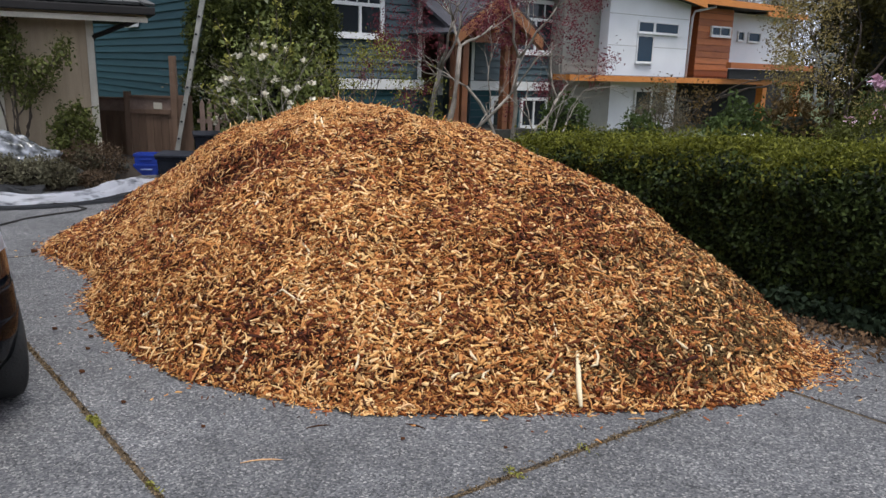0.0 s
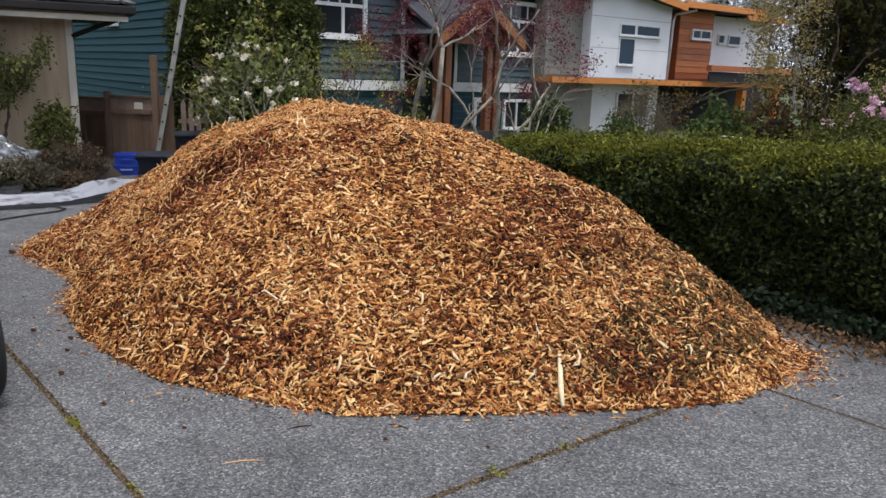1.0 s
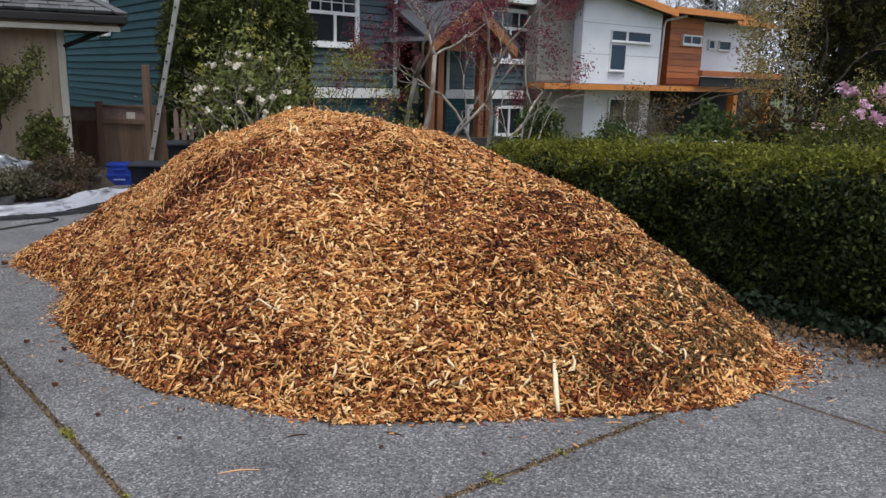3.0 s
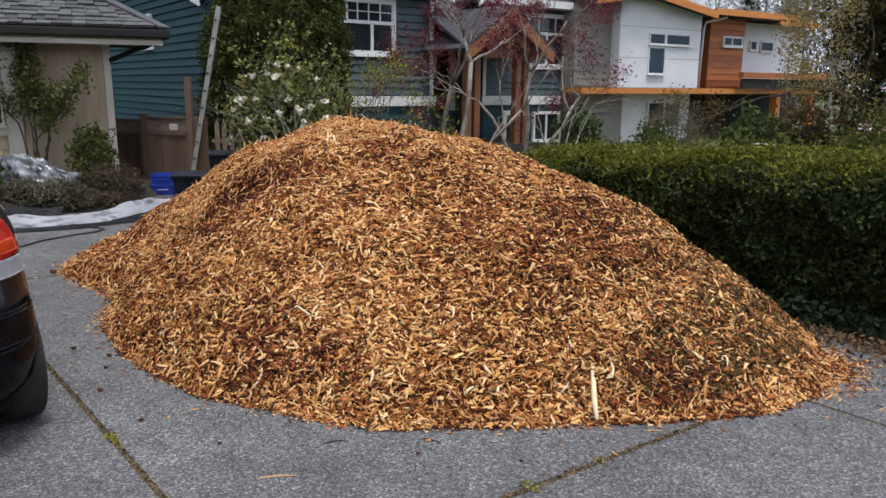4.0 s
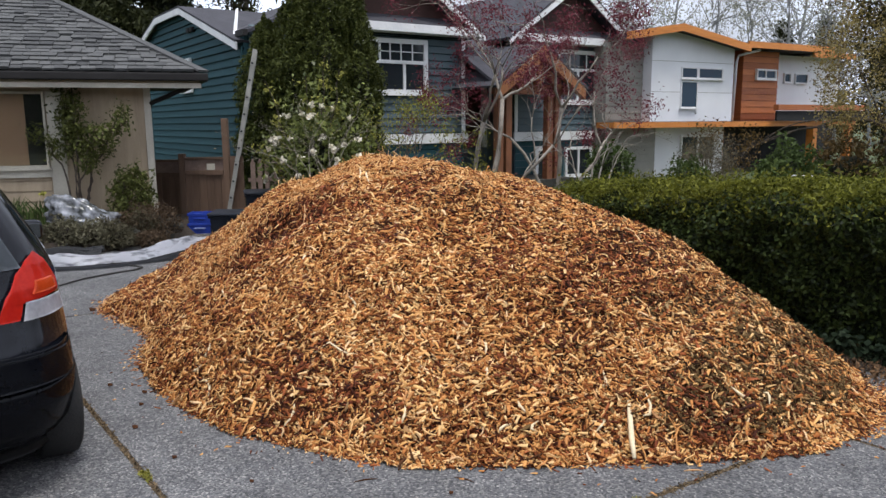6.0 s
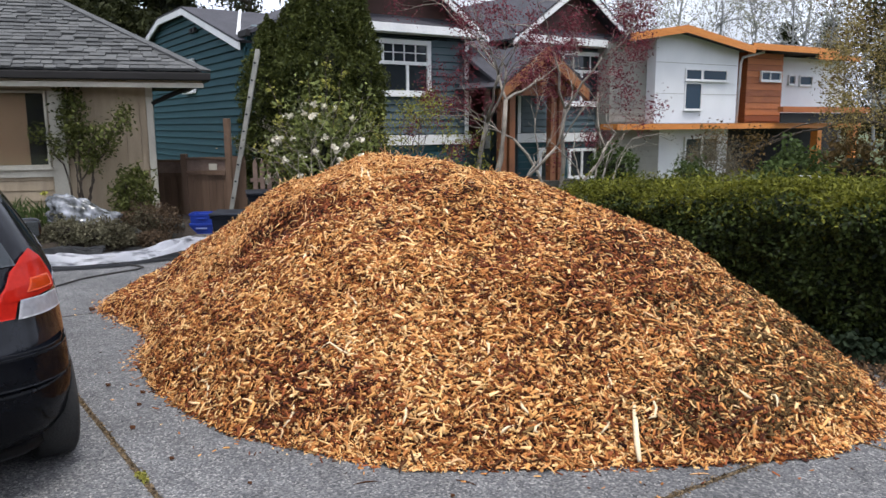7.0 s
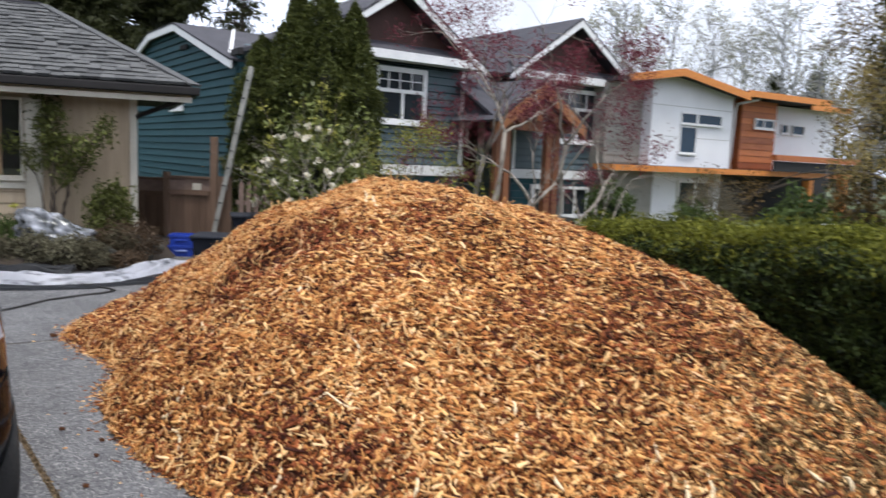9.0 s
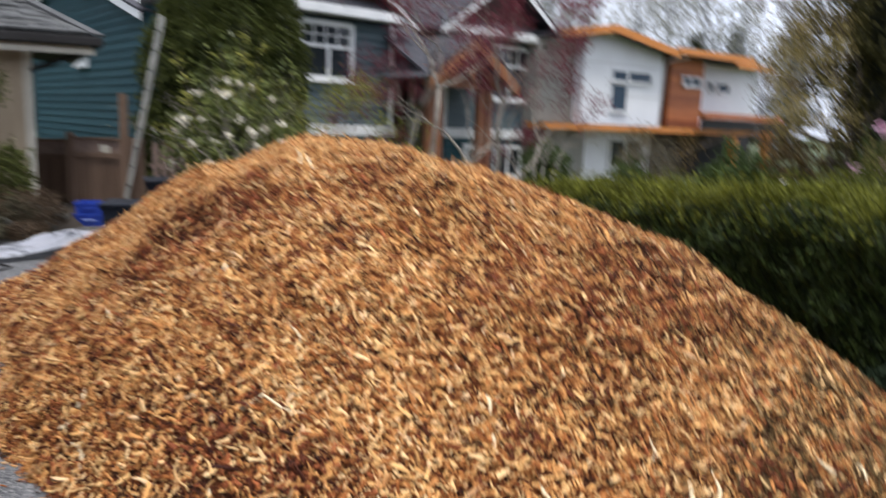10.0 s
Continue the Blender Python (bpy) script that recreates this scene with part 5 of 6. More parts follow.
bm = tube(bmesh.new(), [(-5.6, 6.35, 0.0095), (-4.9, 6.5, 0.0095), (-4.355, 6.7, 0.014), (-4.28, 7.0, 0.014), (-4.222, 7.34, 0.014), (-4.05, 7.64, 0.014), (-3.9, 7.83, 0.014), (-3.89, 7.97, 0.014), (-3.99, 8.04, 0.014), (-4.2, 8.13, 0.02), (-4.5, 8.2, 0.02)], 0.0095, 8)
tagged(part("garden_hose", bm, HOSE, None, "thin black garden hose lying on the driveway", True), category="hose")


def tub(bm, a, b, h, t, flare):
    """An open box of plastic, wider at the rim."""
    def ring(k, z, inset):
        return [bm.verts.new((sx * (a / 2 * k - inset), sy * (b / 2 * k - inset), z)) for sx, sy in ((-1, -1), (1, -1), (1, 1), (-1, 1))]
    r = [ring(1, 0, 0), ring(flare, h, 0), ring(flare + 0.08, h, 0), ring(flare + 0.08, h + 0.03, 0), ring(flare, h + 0.03, t), ring(1, 0.02, t)]
    for p, q in zip(r, r[1:]):
        for k in range(4):
            bm.faces.new((p[k], p[(k + 1) % 4], q[(k + 1) % 4], q[k]))
    bm.faces.new(r[0][::-1]), bm.faces.new(r[-1])
    return bm


for z, turn, x in ((0.0, 12, -4.3), (0.145, 9, -4.29)):
    blue = thing("recycling_box", "bright blue plastic recycling box in a stack on the driveway", "recycling box", pose(x, 10.75, z, 0, 0, turn), "blue boxes")
    part("tub", tub(bmesh.new(), 0.3, 0.26, 0.125, 0.012, 1.06), BLUE, blue)
    part("handle_lip", boxed(-0.08, 0.08, -0.156, -0.138, 0.07, 0.09, bevel=0.004), BLUE_PALE if z == 0 else BLUE, blue, "moulded handle lip")
for x, y, h, turn, w in ((-3.74, 10.62, 0.26, 8, 0.56), (-3.4, 11.0, 0.53, 20, 0.5)):
    tote = thing("storage_bin", "dark plastic bin with a lid behind the heap", "bin", pose(x, y, 0, 0, 0, turn), "dark bins")
    part("tub", tub(bmesh.new(), w, 0.45, h, 0.012, 1.08), BIN_GREY, tote)
    part("lid", boxed(-w * 0.6, w * 0.6, -0.29, 0.29, h + 0.035, h + 0.075, bevel=0.018), BIN_LID, tote, "domed grey lid")

fence = thing("wood_fence", "brown stained board fence with a gate beside the beige house", "fence", pose(-4.3, 11.9, 0))
for x0, x1, top, y in ((-1.55, -0.74, 0.98, 0.25), (-0.68, -0.03, 1.03, 0.0)):
    x = x0
    while x < x1 - 0.02:
        part("board", boxed(x, min(x + 0.115, x1), y - 0.01, y + 0.01, -0.05, top - 0.2, bevel=0.003), FENCE, fence)
        x += 0.12
    part("top_panel", boxed(x0, x1, y - 0.012, y + 0.012, top - 0.2, top), FENCE_TOP, fence)
    part("cap_rail", boxed(x0 - 0.02, x1 + 0.02, y - 0.045, y + 0.045, top, top + 0.035), FENCE, fence)
    part("cross_rail", boxed(x0, x1, y - 0.04, y - 0.012, top - 0.25, top - 0.18), FENCE, fence)
part("post", boxed(-0.76, -0.67, -0.05, 0.05, -0.05, 1.12, bevel=0.006), FENCE, fence)
part("post", boxed(-0.02, 0.07, -0.05, 0.05, -0.05, 1.68, bevel=0.006), FENCE, fence)
part("board", boxed(0.08, 0.3, -0.01, 0.01, -0.05, 1.08), FENCE, fence)
part("gate_sign", boxed(-0.3, -0.17, -0.03, -0.016, 0.86, 0.96), CREAM, fence, "small pale plaque on the gate")

ladder = thing("ladder", "pale weathered ladder leaning among the shrubs beside the fence", "ladder", pose(-4.25, 11.68, 0))
for dx, dy in ((0.0, 0.0), (-0.1, 0.34)):
    part("rail", beam(bmesh.new(), (dx, dy, -0.02), (dx + 0.57, dy + 0.1, 2.74), 0.03, 0.065), ALU, ladder, "pale side rail")
for k in range(10):
    t = (k + 0.7) / 10.5
    a = Vector((0.57 * t, 0.1 * t, -0.02 + 2.76 * t))
    part("rung", tube(bmesh.new(), [a + Vector((0, -0.03, 0)), a + Vector((-0.105, 0.37, 0))], 0.017, 8), BIN_GREY, ladder)

pickets = thing("picket_fence", "faded pinkish picket fence behind the camellia", "fence", pose(-3.72, 11.4, 0))
for k in range(9):
    part("picket", prism([(k * 0.11, -0.05), (k * 0.11 + 0.07, -0.05), (k * 0.11 + 0.07, 0.98), (k * 0.11 + 0.035, 1.06), (k * 0.11, 0.98)], -0.01, 0.01), FENCE_TOP, pickets)
part("rail", boxed(-0.05, 1.0, 0.011, 0.04, 0.7, 0.76), FENCE_TOP, pickets)


# ---- plants ----
def grow(bm, at, way, length, radius, level, rng, tips, bend=0.25, fork=(2, 3), spread=0.6, shrink=0.68, lift=0.0, sides=6):
    """A branch that bends, tapers and forks. Leaves the ends of the twigs in tips."""
    pts, radii = [Vector(at)], [radius]
    d = Vector(way).normalized()
    steps = 4 if level else 3
    for k in range(steps):
        d = (d + Vector(rng.normal(0, bend / 2, 3)) + Vector((0, 0, lift))).normalized()
        pts.append(pts[-1] + d * length / steps)
        radii.append(radius * (1 - 0.4 * (k + 1) / steps))
    tube(bm, pts, radii, sides if radius > 0.02 else 4)
    if level == 0:
        tips.append(pts[-1])
        tips.append(pts[-2])
        return
    for k in range(int(rng.integers(fork[0], fork[1] + 1))):
        where = pts[-1] if k < 2 else pts[int(rng.integers(2, steps + 1))]
        side = Vector(rng.normal(0, 1, 3))
        side = (side - side.dot(d) * d).normalized()
        grow(bm, where, d + side * spread * rng.uniform(0.6, 1.3), length * shrink * rng.uniform(0.8, 1.15), radii[-1] * 0.75, level - 1, rng, tips, bend, fork, spread, shrink, lift, sides)


def tree(name, label, category, at, stems, leaf, bark, per_tip, spread, size, seed, levels=3, fork=(2, 3), wide=0.6, bend=0.25, lift=0.0, shrink=0.68, slim=0.5, group=""):
    """A tree or shrub: stems of (way, length, radius), and leaves about the twigs' ends."""
    rng = np.random.default_rng(seed)
    ob = thing(name, label, category, pose(*at), group)
    bm, tips = bmesh.new(), []
    for off, way, length, radius in stems:
        grow(bm, off, way, length, radius, levels, rng, tips, bend, fork, wide, shrink, lift)
    part("trunk", bm, bark, ob, "", True)
    pts = np.array([t for t in tips for k in range(per_tip)]) + rng.normal(0, spread, (len(tips) * per_tip, 3)) if per_tip else np.zeros((0, 3))
    if len(pts):
        leaves("crown", pts, size, leaf, ob, "", seed + 1, slim)
    return ob


def shrub(name, label, category, at, size, count, leaf_size, leaf, seed, core=CORE_SHADE, group="", flowers=0, petal=None, slim=0.5, hollow=0.55, lumps=0.3, bloom=0.05):
    """A bushy mass: leaves in a lumpy shell about a core darkened as inner shade, with stems."""
    rng = np.random.default_rng(seed)
    ob = thing(name, label, category, pose(*at), group)
    d = rng.normal(size=(count, 3))
    d /= np.linalg.norm(d, axis=1)[:, None]
    r = rng.uniform(hollow, 1.0, count) ** 0.7
    k = np.array([1 + lumps * noise.noise(Vector(q) * 2.6 + Vector((seed, 0, 0))) + lumps * 0.6 * noise.noise(Vector(q) * 6) for q in d])
    P = d * (r * k)[:, None] * np.array(size) / 2
    P[:, 2] += size[2] / 2
    P = P[P[:, 2] > 0.02]
    leaves("crown", P, leaf_size, leaf, ob, "", seed + 1, slim)
    bm = bmesh.new()
    for q in range(5):
        a = rng.uniform(-0.12, 0.12, 2) * size[0]
        tube(bm, [(a[0] * 0.4, a[1] * 0.4, -0.05), (a[0], a[1], size[2] * 0.4), (a[0] * 2, a[1] * 2, size[2] * 0.75)], [0.02, 0.014, 0.006], 5)
    part("stems", bm, BARK_DARK, ob)
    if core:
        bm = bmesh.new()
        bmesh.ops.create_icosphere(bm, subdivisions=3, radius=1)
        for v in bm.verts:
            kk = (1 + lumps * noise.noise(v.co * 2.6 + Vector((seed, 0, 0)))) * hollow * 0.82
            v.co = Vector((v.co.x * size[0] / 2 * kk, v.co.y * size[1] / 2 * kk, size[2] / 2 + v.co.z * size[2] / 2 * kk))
        part("inner_mass", bm, core, ob, "solid dark core, inner shade in its colour", True)
    for q in range(flowers):
        e = rng.normal(size=3)
        e[1] = -abs(e[1])
        e /= np.linalg.norm(e)
        c = e * np.array(size) / 2 * rng.uniform(0.9, 1.06) + np.array([0, 0, size[2] / 2])
        c[2] = max(0.15, c[2])
        n = 16
        if bloom > 0.08:
            c[2] = abs(c[2] - size[2] / 2) * 0.9 + size[2] / 2
        pp = c + rng.normal(0, bloom * 0.3, (n, 3))
        leaves("flower", pp, bloom, petal, ob, "", seed + 50 + q, 0.8)
    return ob


# arborvitae columns
for i, (x, y, h, w) in enumerate(((-4.05, 13.6, 3.45, 1.15), (-3.38, 13.4, 4.2, 1.1), (-2.92, 13.3, 4.35, 1.25), (-2.46, 13.5, 4.05, 1.1))):
    rng = np.random.default_rng(40 + i)
    ob = thing("arborvitae", "dense dark green columnar arborvitae", "evergreen tree", pose(x, y, -0.05), "arborvitae row")
    n = 25000
    t = rng.uniform(0.02, 1, n)
    turn = rng.uniform(0, math.tau, n)
    clump = np.array([noise.noise(Vector((math.cos(a) * 2.2, math.sin(a) * 2.2, q * 7 + i * 9))) + 0.6 * noise.noise(Vector((math.cos(a) * 5, math.sin(a) * 5, q * 16 + i * 9))) for a, q in zip(turn, t)])
    r = w / 2 * np.minimum(1, (1 - t) ** 0.7 * 1.9) * (0.92 + 0.42 * clump) * rng.uniform(0.75, 1.05, n)
    P = np.stack([r * np.cos(turn), r * np.sin(turn), t * h + 0.18 * clump], -1)
    leaves("crown", P, 0.072, ARBOR, ob, "", 60 + i, 0.38)
    part("trunk", tube(bmesh.new(), [(0, 0, 0), (0, 0, h * 0.5), (0, 0, h * 0.9)], [0.06, 0.04, 0.015]), BARK_DARK, ob)
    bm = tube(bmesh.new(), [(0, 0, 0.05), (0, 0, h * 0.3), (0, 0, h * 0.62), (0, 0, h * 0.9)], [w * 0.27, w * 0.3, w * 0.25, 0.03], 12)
    part("inner_mass", bm, CORE_SHADE, ob, "solid dark core, inner shade in its colour")

def trained(name, label, category, at, paths, leaf, bark, per_metre, spread, size, seed, bare=0.35, radius=0.012, slim=0.5):
    """A shrub of long canes that share one foot, each leafy from part of its length on."""
    rng = np.random.default_rng(seed)
    ob = thing(name, label, category, pose(*at))
    spots = []
    for tips in paths:
        line_up = [Vector((0, 0, 0)), *(Vector(q) for q in tips)]
        pts = [line_up[k].lerp(line_up[k + 1], q / 4) + Vector(rng.normal(0, 0.02, 3)) * (k + q > 0) for k in range(len(line_up) - 1) for q in range(4)] + [line_up[-1]]
        part("cane", tube(bmesh.new(), pts, [radius * (1 - 0.7 * k / len(pts)) for k in range(len(pts))], 5), bark, ob)
        for a, b, k in zip(pts, pts[1:], range(len(pts))):
            if k / len(pts) >= bare:
                m = int(per_metre * (b - a).length * rng.uniform(0.4, 1.6))
                mid = Vector(a).lerp(b, 0.5) + Vector(rng.normal(0, spread * 0.5, 3))
                spots.append(np.array(mid) + rng.normal(0, spread, (m, 3)))
    leaves("crown", np.concatenate(spots), size, leaf, ob, "", seed + 1, slim)
    return ob


shrub("camellia", "camellia bush with cream-white flowers behind the heap", "flowering shrub", (-2.5, 10.9, -0.05), (1.6, 1.2, 1.98), 6200, 0.085, CAMELLIA, 70, flowers=62, petal=FLOWER, hollow=0.4, lumps=0.8, bloom=0.056)
trained("camellia_shoots", "upright yellow-green shoots among the camellia", "shrub", (-2.6, 10.8, -0.05), [[(-0.3, 0, 1.3), (-0.66, 0.05, 2.25)], [(-0.25, -0.1, 1.0), (-0.5, -0.1, 1.75)], [(0, -0.1, 1.5), (-0.03, -0.1, 2.3)], [(0.15, 0, 1.6), (0.23, 0.05, 2.6)], [(0.3, -0.1, 1.5), (0.47, -0.1, 2.4)], [(-0.35, -0.15, 0.9), (-0.75, -0.2, 1.35)]], SHOOT, BARK_DARK, 110, 0.05, 0.06, 72, bare=0.35)
tree("forsythia", "sparse shrub with yellow-green spring leaves", "shrub", (-1.5, 11.2, -0.05), [((0, 0, 0), (a, b, 1.2), 1.0, 0.02) for a, b in ((-0.6, 0), (-0.3, 0.2), (0.0, -0.1), (0.3, 0.1), (0.6, 0), (0.9, 0.1), (1.2, 0))], FORSY_DULL, BARK_DARK, 26, 0.1, 0.042, 74, 2, (2, 3), 0.6)
tree("dry_shrub", "bare grey-brown twiggy shrub behind the heap", "shrub", (-2.15, 9.95, -0.05), [((0.06 * k - 0.2, 0, 0), (a, 0, 1.3), 0.84, 0.012) for k, a in enumerate((-1.0, -0.75, -0.5, -0.25, 0.0, 0.25, 0.5, 0.75, 1.0))], GREY_SHRUB, BARK_PALE, 1, 0.04, 0.03, 76, 3, (2, 3), 0.5)
trained("rose_bush", "tall leggy rose bush against the beige wall", "shrub", (-5.85, 10.25, 0.1), [[(-0.05, 0, 0.7), (-0.1, 0, 1.4), (-0.12, 0, 2.12)], [(0.0, 0.05, 0.9), (-0.02, 0, 1.6), (0.03, 0, 2.1)], [(0.1, -0.1, 0.7), (0.3, -0.1, 1.25), (0.85, -0.1, 1.55)], [(0.2, 0, 0.8), (0.45, 0.05, 1.3), (0.75, 0, 1.7)], [(-0.15, -0.05, 0.8), (-0.3, -0.1, 1.2), (-0.5, -0.1, 1.42)], [(0.15, 0, 0.6), (0.25, -0.05, 1.1), (0.35, -0.1, 1.5)], [(0.05, -0.1, 0.8), (0.1, -0.12, 1.3), (0.12, -0.1, 1.75)]], ROSE, BARK_DARK, 480, 0.07, 0.06, 78, bare=0.42, radius=0.016)
shrub("small_bush", "small round green bush by the house corner", "shrub", (-5.1, 10.3, 0.1), (0.62, 0.55, 0.95), 2600, 0.06, ROSE, 80, lumps=0.45, hollow=0.35, core=None)
for i, (x, y, w, h) in enumerate(((-5.0, 9.35, 0.5, 0.36), (-5.45, 9.1, 0.55, 0.34), (-5.9, 9.0, 0.45, 0.3), (-4.7, 9.75, 0.45, 0.4))):
    shrub("heather", "low grey-brown heather in the rock bed", "low shrub", (x, y, 0.05), (w, w * 0.8, h), 1700, 0.035, HEATHER, 82 + i, group="heathers", lumps=0.4, hollow=0.4, core=SOIL)
for i, (x, y, w, h) in enumerate(((-5.02, 8.98, 0.5, 0.4), (-5.36, 8.96, 0.52, 0.44), (-4.74, 9.14, 0.42, 0.32), (-5.75, 8.8, 0.5, 0.4))):
    shrub("heather", "pale grey-green heather spilling over the bed's edge", "low shrub", (x, y, 0.02), (w, w * 0.75, h), 1500, 0.04, HEATHER_PALE if i < 2 else HEATHER, 182 + i, group="heathers", lumps=0.6, hollow=0.4, core=SOIL)
shrub("dry_heather", "low brown dried heather at the bed's foot", "low shrub", (-4.45, 9.42, 0.0), (0.55, 0.45, 0.22), 1700, 0.035, DRY_TWIG, 187, lumps=0.5, hollow=0.5, core=SOIL)
shrub("dry_heather", "brown dried heather mounded over the bed's corner rocks", "low shrub", (-4.72, 9.95, 0.02), (0.85, 0.75, 0.5), 3600, 0.035, DRY_TWIG, 88, lumps=0.5, hollow=0.5, core=SOIL)
shrub("dry_heather", "low brown dried heather behind the tarp", "low shrub", (-5.15, 9.45, 0.02), (0.7, 0.5, 0.32), 2200, 0.035, DRY_TWIG, 89, lumps=0.5, hollow=0.5, core=SOIL)
for i in range(16):
    rng = np.random.default_rng(90 + i)
    ob = thing("daffodil_clump", "clump of strappy green leaves below the window", "flower clump", pose(-7.9 + i * 0.125, 9.55 + 0.25 * (i % 3) + 0.02 * i, 0.14), "daffodils")
    bm = bmesh.new()
    for k in range(26):
        a, q = rng.normal(0, 0.08, 2), rng.normal(0, 0.14, 2)
        h = rng.uniform(0.22, 0.48)
        tube(bm, [(a[0], a[1], 0), (a[0] + q[0] * 0.4, a[1] + q[1] * 0.4, h * 0.7), (a[0] + q[0], a[1] + q[1], h)], [0.012, 0.01, 0.003], 4)
    part("foliage", bm, RHODO, ob)
    if i % 4 == 1:
        leaves("flower", np.array([(0, 0, 0.5)]) + rng.normal(0, 0.02, (14, 3)), 0.06, FORSY, ob, "yellow flower", 95 + i, 0.8)

# red maples
tree("japanese_maple", "red-leaved japanese maple with pale bare stems", "tree", (-0.1, 14.0, -0.1), [((0, 0, 0), (-0.3, 0, 1.5), 1.8, 0.06), ((0.1, 0, 0), (0.12, 0.1, 1.6), 2.15, 0.065), ((0.25, 0.1, 0), (0.5, 0, 1.4), 1.7, 0.04)], MAPLE, BARK_PALE, 24, 0.085, 0.043, 101, 4, (2, 4), 0.6, 0.35, shrink=0.66)
tree("japanese_maple", "red-leaved japanese maple with pale bare stems", "tree", (1.15, 14.4, -0.1), [((0, 0, 0), (0.15, 0, 1.5), 2.05, 0.055), ((0.1, 0, 0), (0.55, 0.2, 1.4), 1.7, 0.045), ((0, 0.1, 0), (-0.5, 0.2, 1.4), 1.65, 0.04)], MAPLE, BARK_PALE, 24, 0.085, 0.043, 103, 4, (2, 4), 0.62, 0.35, shrink=0.66)
tree("bare_shrub", "pale bare-branched shrub beside the porch", "shrub", (1.75, 13.2, -0.05), [((0, 0, 0), (a, 0, 1.2), 0.9, 0.025) for a in (-0.6, -0.1, 0.4, 0.8)], GREY_SHRUB, BARK_PALE, 1, 0.03, 0.03, 105, 3, (2, 3), 0.6)

# shrubs in front of the modern house
shrub("grey_shrub", "grey-brown twiggy shrub before the modern house", "shrub", (4.22, 15.0, -0.05), (1.35, 1.1, 1.4), 9500, 0.028, GREY_SHRUB, 110, core=None, hollow=0.3)
shrub("rhododendron", "broad green rhododendron behind the hedge", "shrub", (5.2, 13.4, -0.05), (1.15, 1.1, 1.25), 2300, 0.1, RHODO, 112, lumps=0.5)
shrub("dark_shrub", "low dark green shrub before the modern house", "shrub", (3.75, 14.6, -0.05), (0.85, 0.8, 0.95), 1500, 0.08, RHODO, 113, lumps=0.5)
shrub("dark_shrub", "dark green shrub beside the porch", "shrub", (2.6, 16.6, -0.05), (1.1, 0.9, 1.2), 1500, 0.1, RHODO, 114)
shrub("brown_shrub", "brownish budding shrub behind the hedge", "shrub", (6.4, 13.8, -0.05), (1.7, 1.3, 1.4), 2200, 0.09, OLIVE, 116)
shrub("pink_rhododendron", "rhododendron with pale pink blossoms", "flowering shrub", (7.1, 12.1, -0.05), (1.25, 0.9, 1.85), 1500, 0.08, RHODO, 118, flowers=18, petal=PINK, bloom=0.13)
shrub("hedge_shrub", "olive-green shrub growing above the hedge", "shrub", (6.4, 10.9, -0.05), (2.2, 1.4, 1.3), 6500, 0.06, FORSY_DULL_DARK, 120, lumps=0.5)
tree("budding_tree", "slender brown tree in bud beyond the hedge", "tree", (6.9, 13.2, -0.1), [((0, 0, 0), (-0.15, 0, 1.5), 1.45, 0.05), ((0.05, 0, 0), (0.05, 0.1, 1.6), 1.5, 0.05), ((0.1, 0.1, 0), (0.25, 0, 1.4), 1.45, 0.045)], BUD, BARK_DARK, 30, 0.1, 0.042, 121, 4, (2, 3), 0.42, shrink=0.7)
shrub("dark_evergreen", "dense dark green evergreen beyond the hedge", "tree", (8.35, 13.6, -0.05), (3.5, 2.2, 7.0), 34000, 0.1, EVERGREEN, 131, hollow=0.8, lumps=0.5)
tree("olive_tree", "large olive-brown budding tree beyond the hedge", "tree", (9.5, 16.0, -0.1), [((0, 0, 0), (0, 0, 1.5), 2.2, 0.08), ((0, 0, 0.6), (-0.4, 0, 1.2), 1.9, 0.06), ((0, 0, 0.7), (0.8, 0, 1.2), 1.9, 0.06)], OLIVE, BARK_DARK, 34, 0.15, 0.065, 122, 4, (2, 3), 0.6)
tree("olive_tree", "large olive-brown budding tree beyond the hedge", "tree", (10.9, 18.5, -0.1), [((0, 0, 0), (0, 0, 1.5), 2.6, 0.1), ((0, 0, 0.8), (-0.7, 0, 1.2), 2.2, 0.08), ((0, 0, 0.8), (-1.2, 0, 1.2), 2.2, 0.08)], OLIVE, BARK_DARK, 40, 0.18, 0.07, 124, 4, (2, 3), 0.6)
bath = thing("bird_bath", "white bird bath standing behind the hedge", "bird bath", pose(2.9, 7.17, 0.0))
part("pedestal", tube(bmesh.new(), [(0, 0, -0.05), (0, 0, 0.06), (0, 0, 0.14), (0, 0, 0.95), (0, 0, 1.02)], [0.12, 0.1, 0.035, 0.03, 0.05], 16), WHITE, bath, "", True)
part("bowl", tube(bmesh.new(), [(0, 0, 1.02), (0, 0, 1.05), (0, 0, 1.075)], [0.05, 0.095, 0.115], 24), WHITE, bath, "", True)


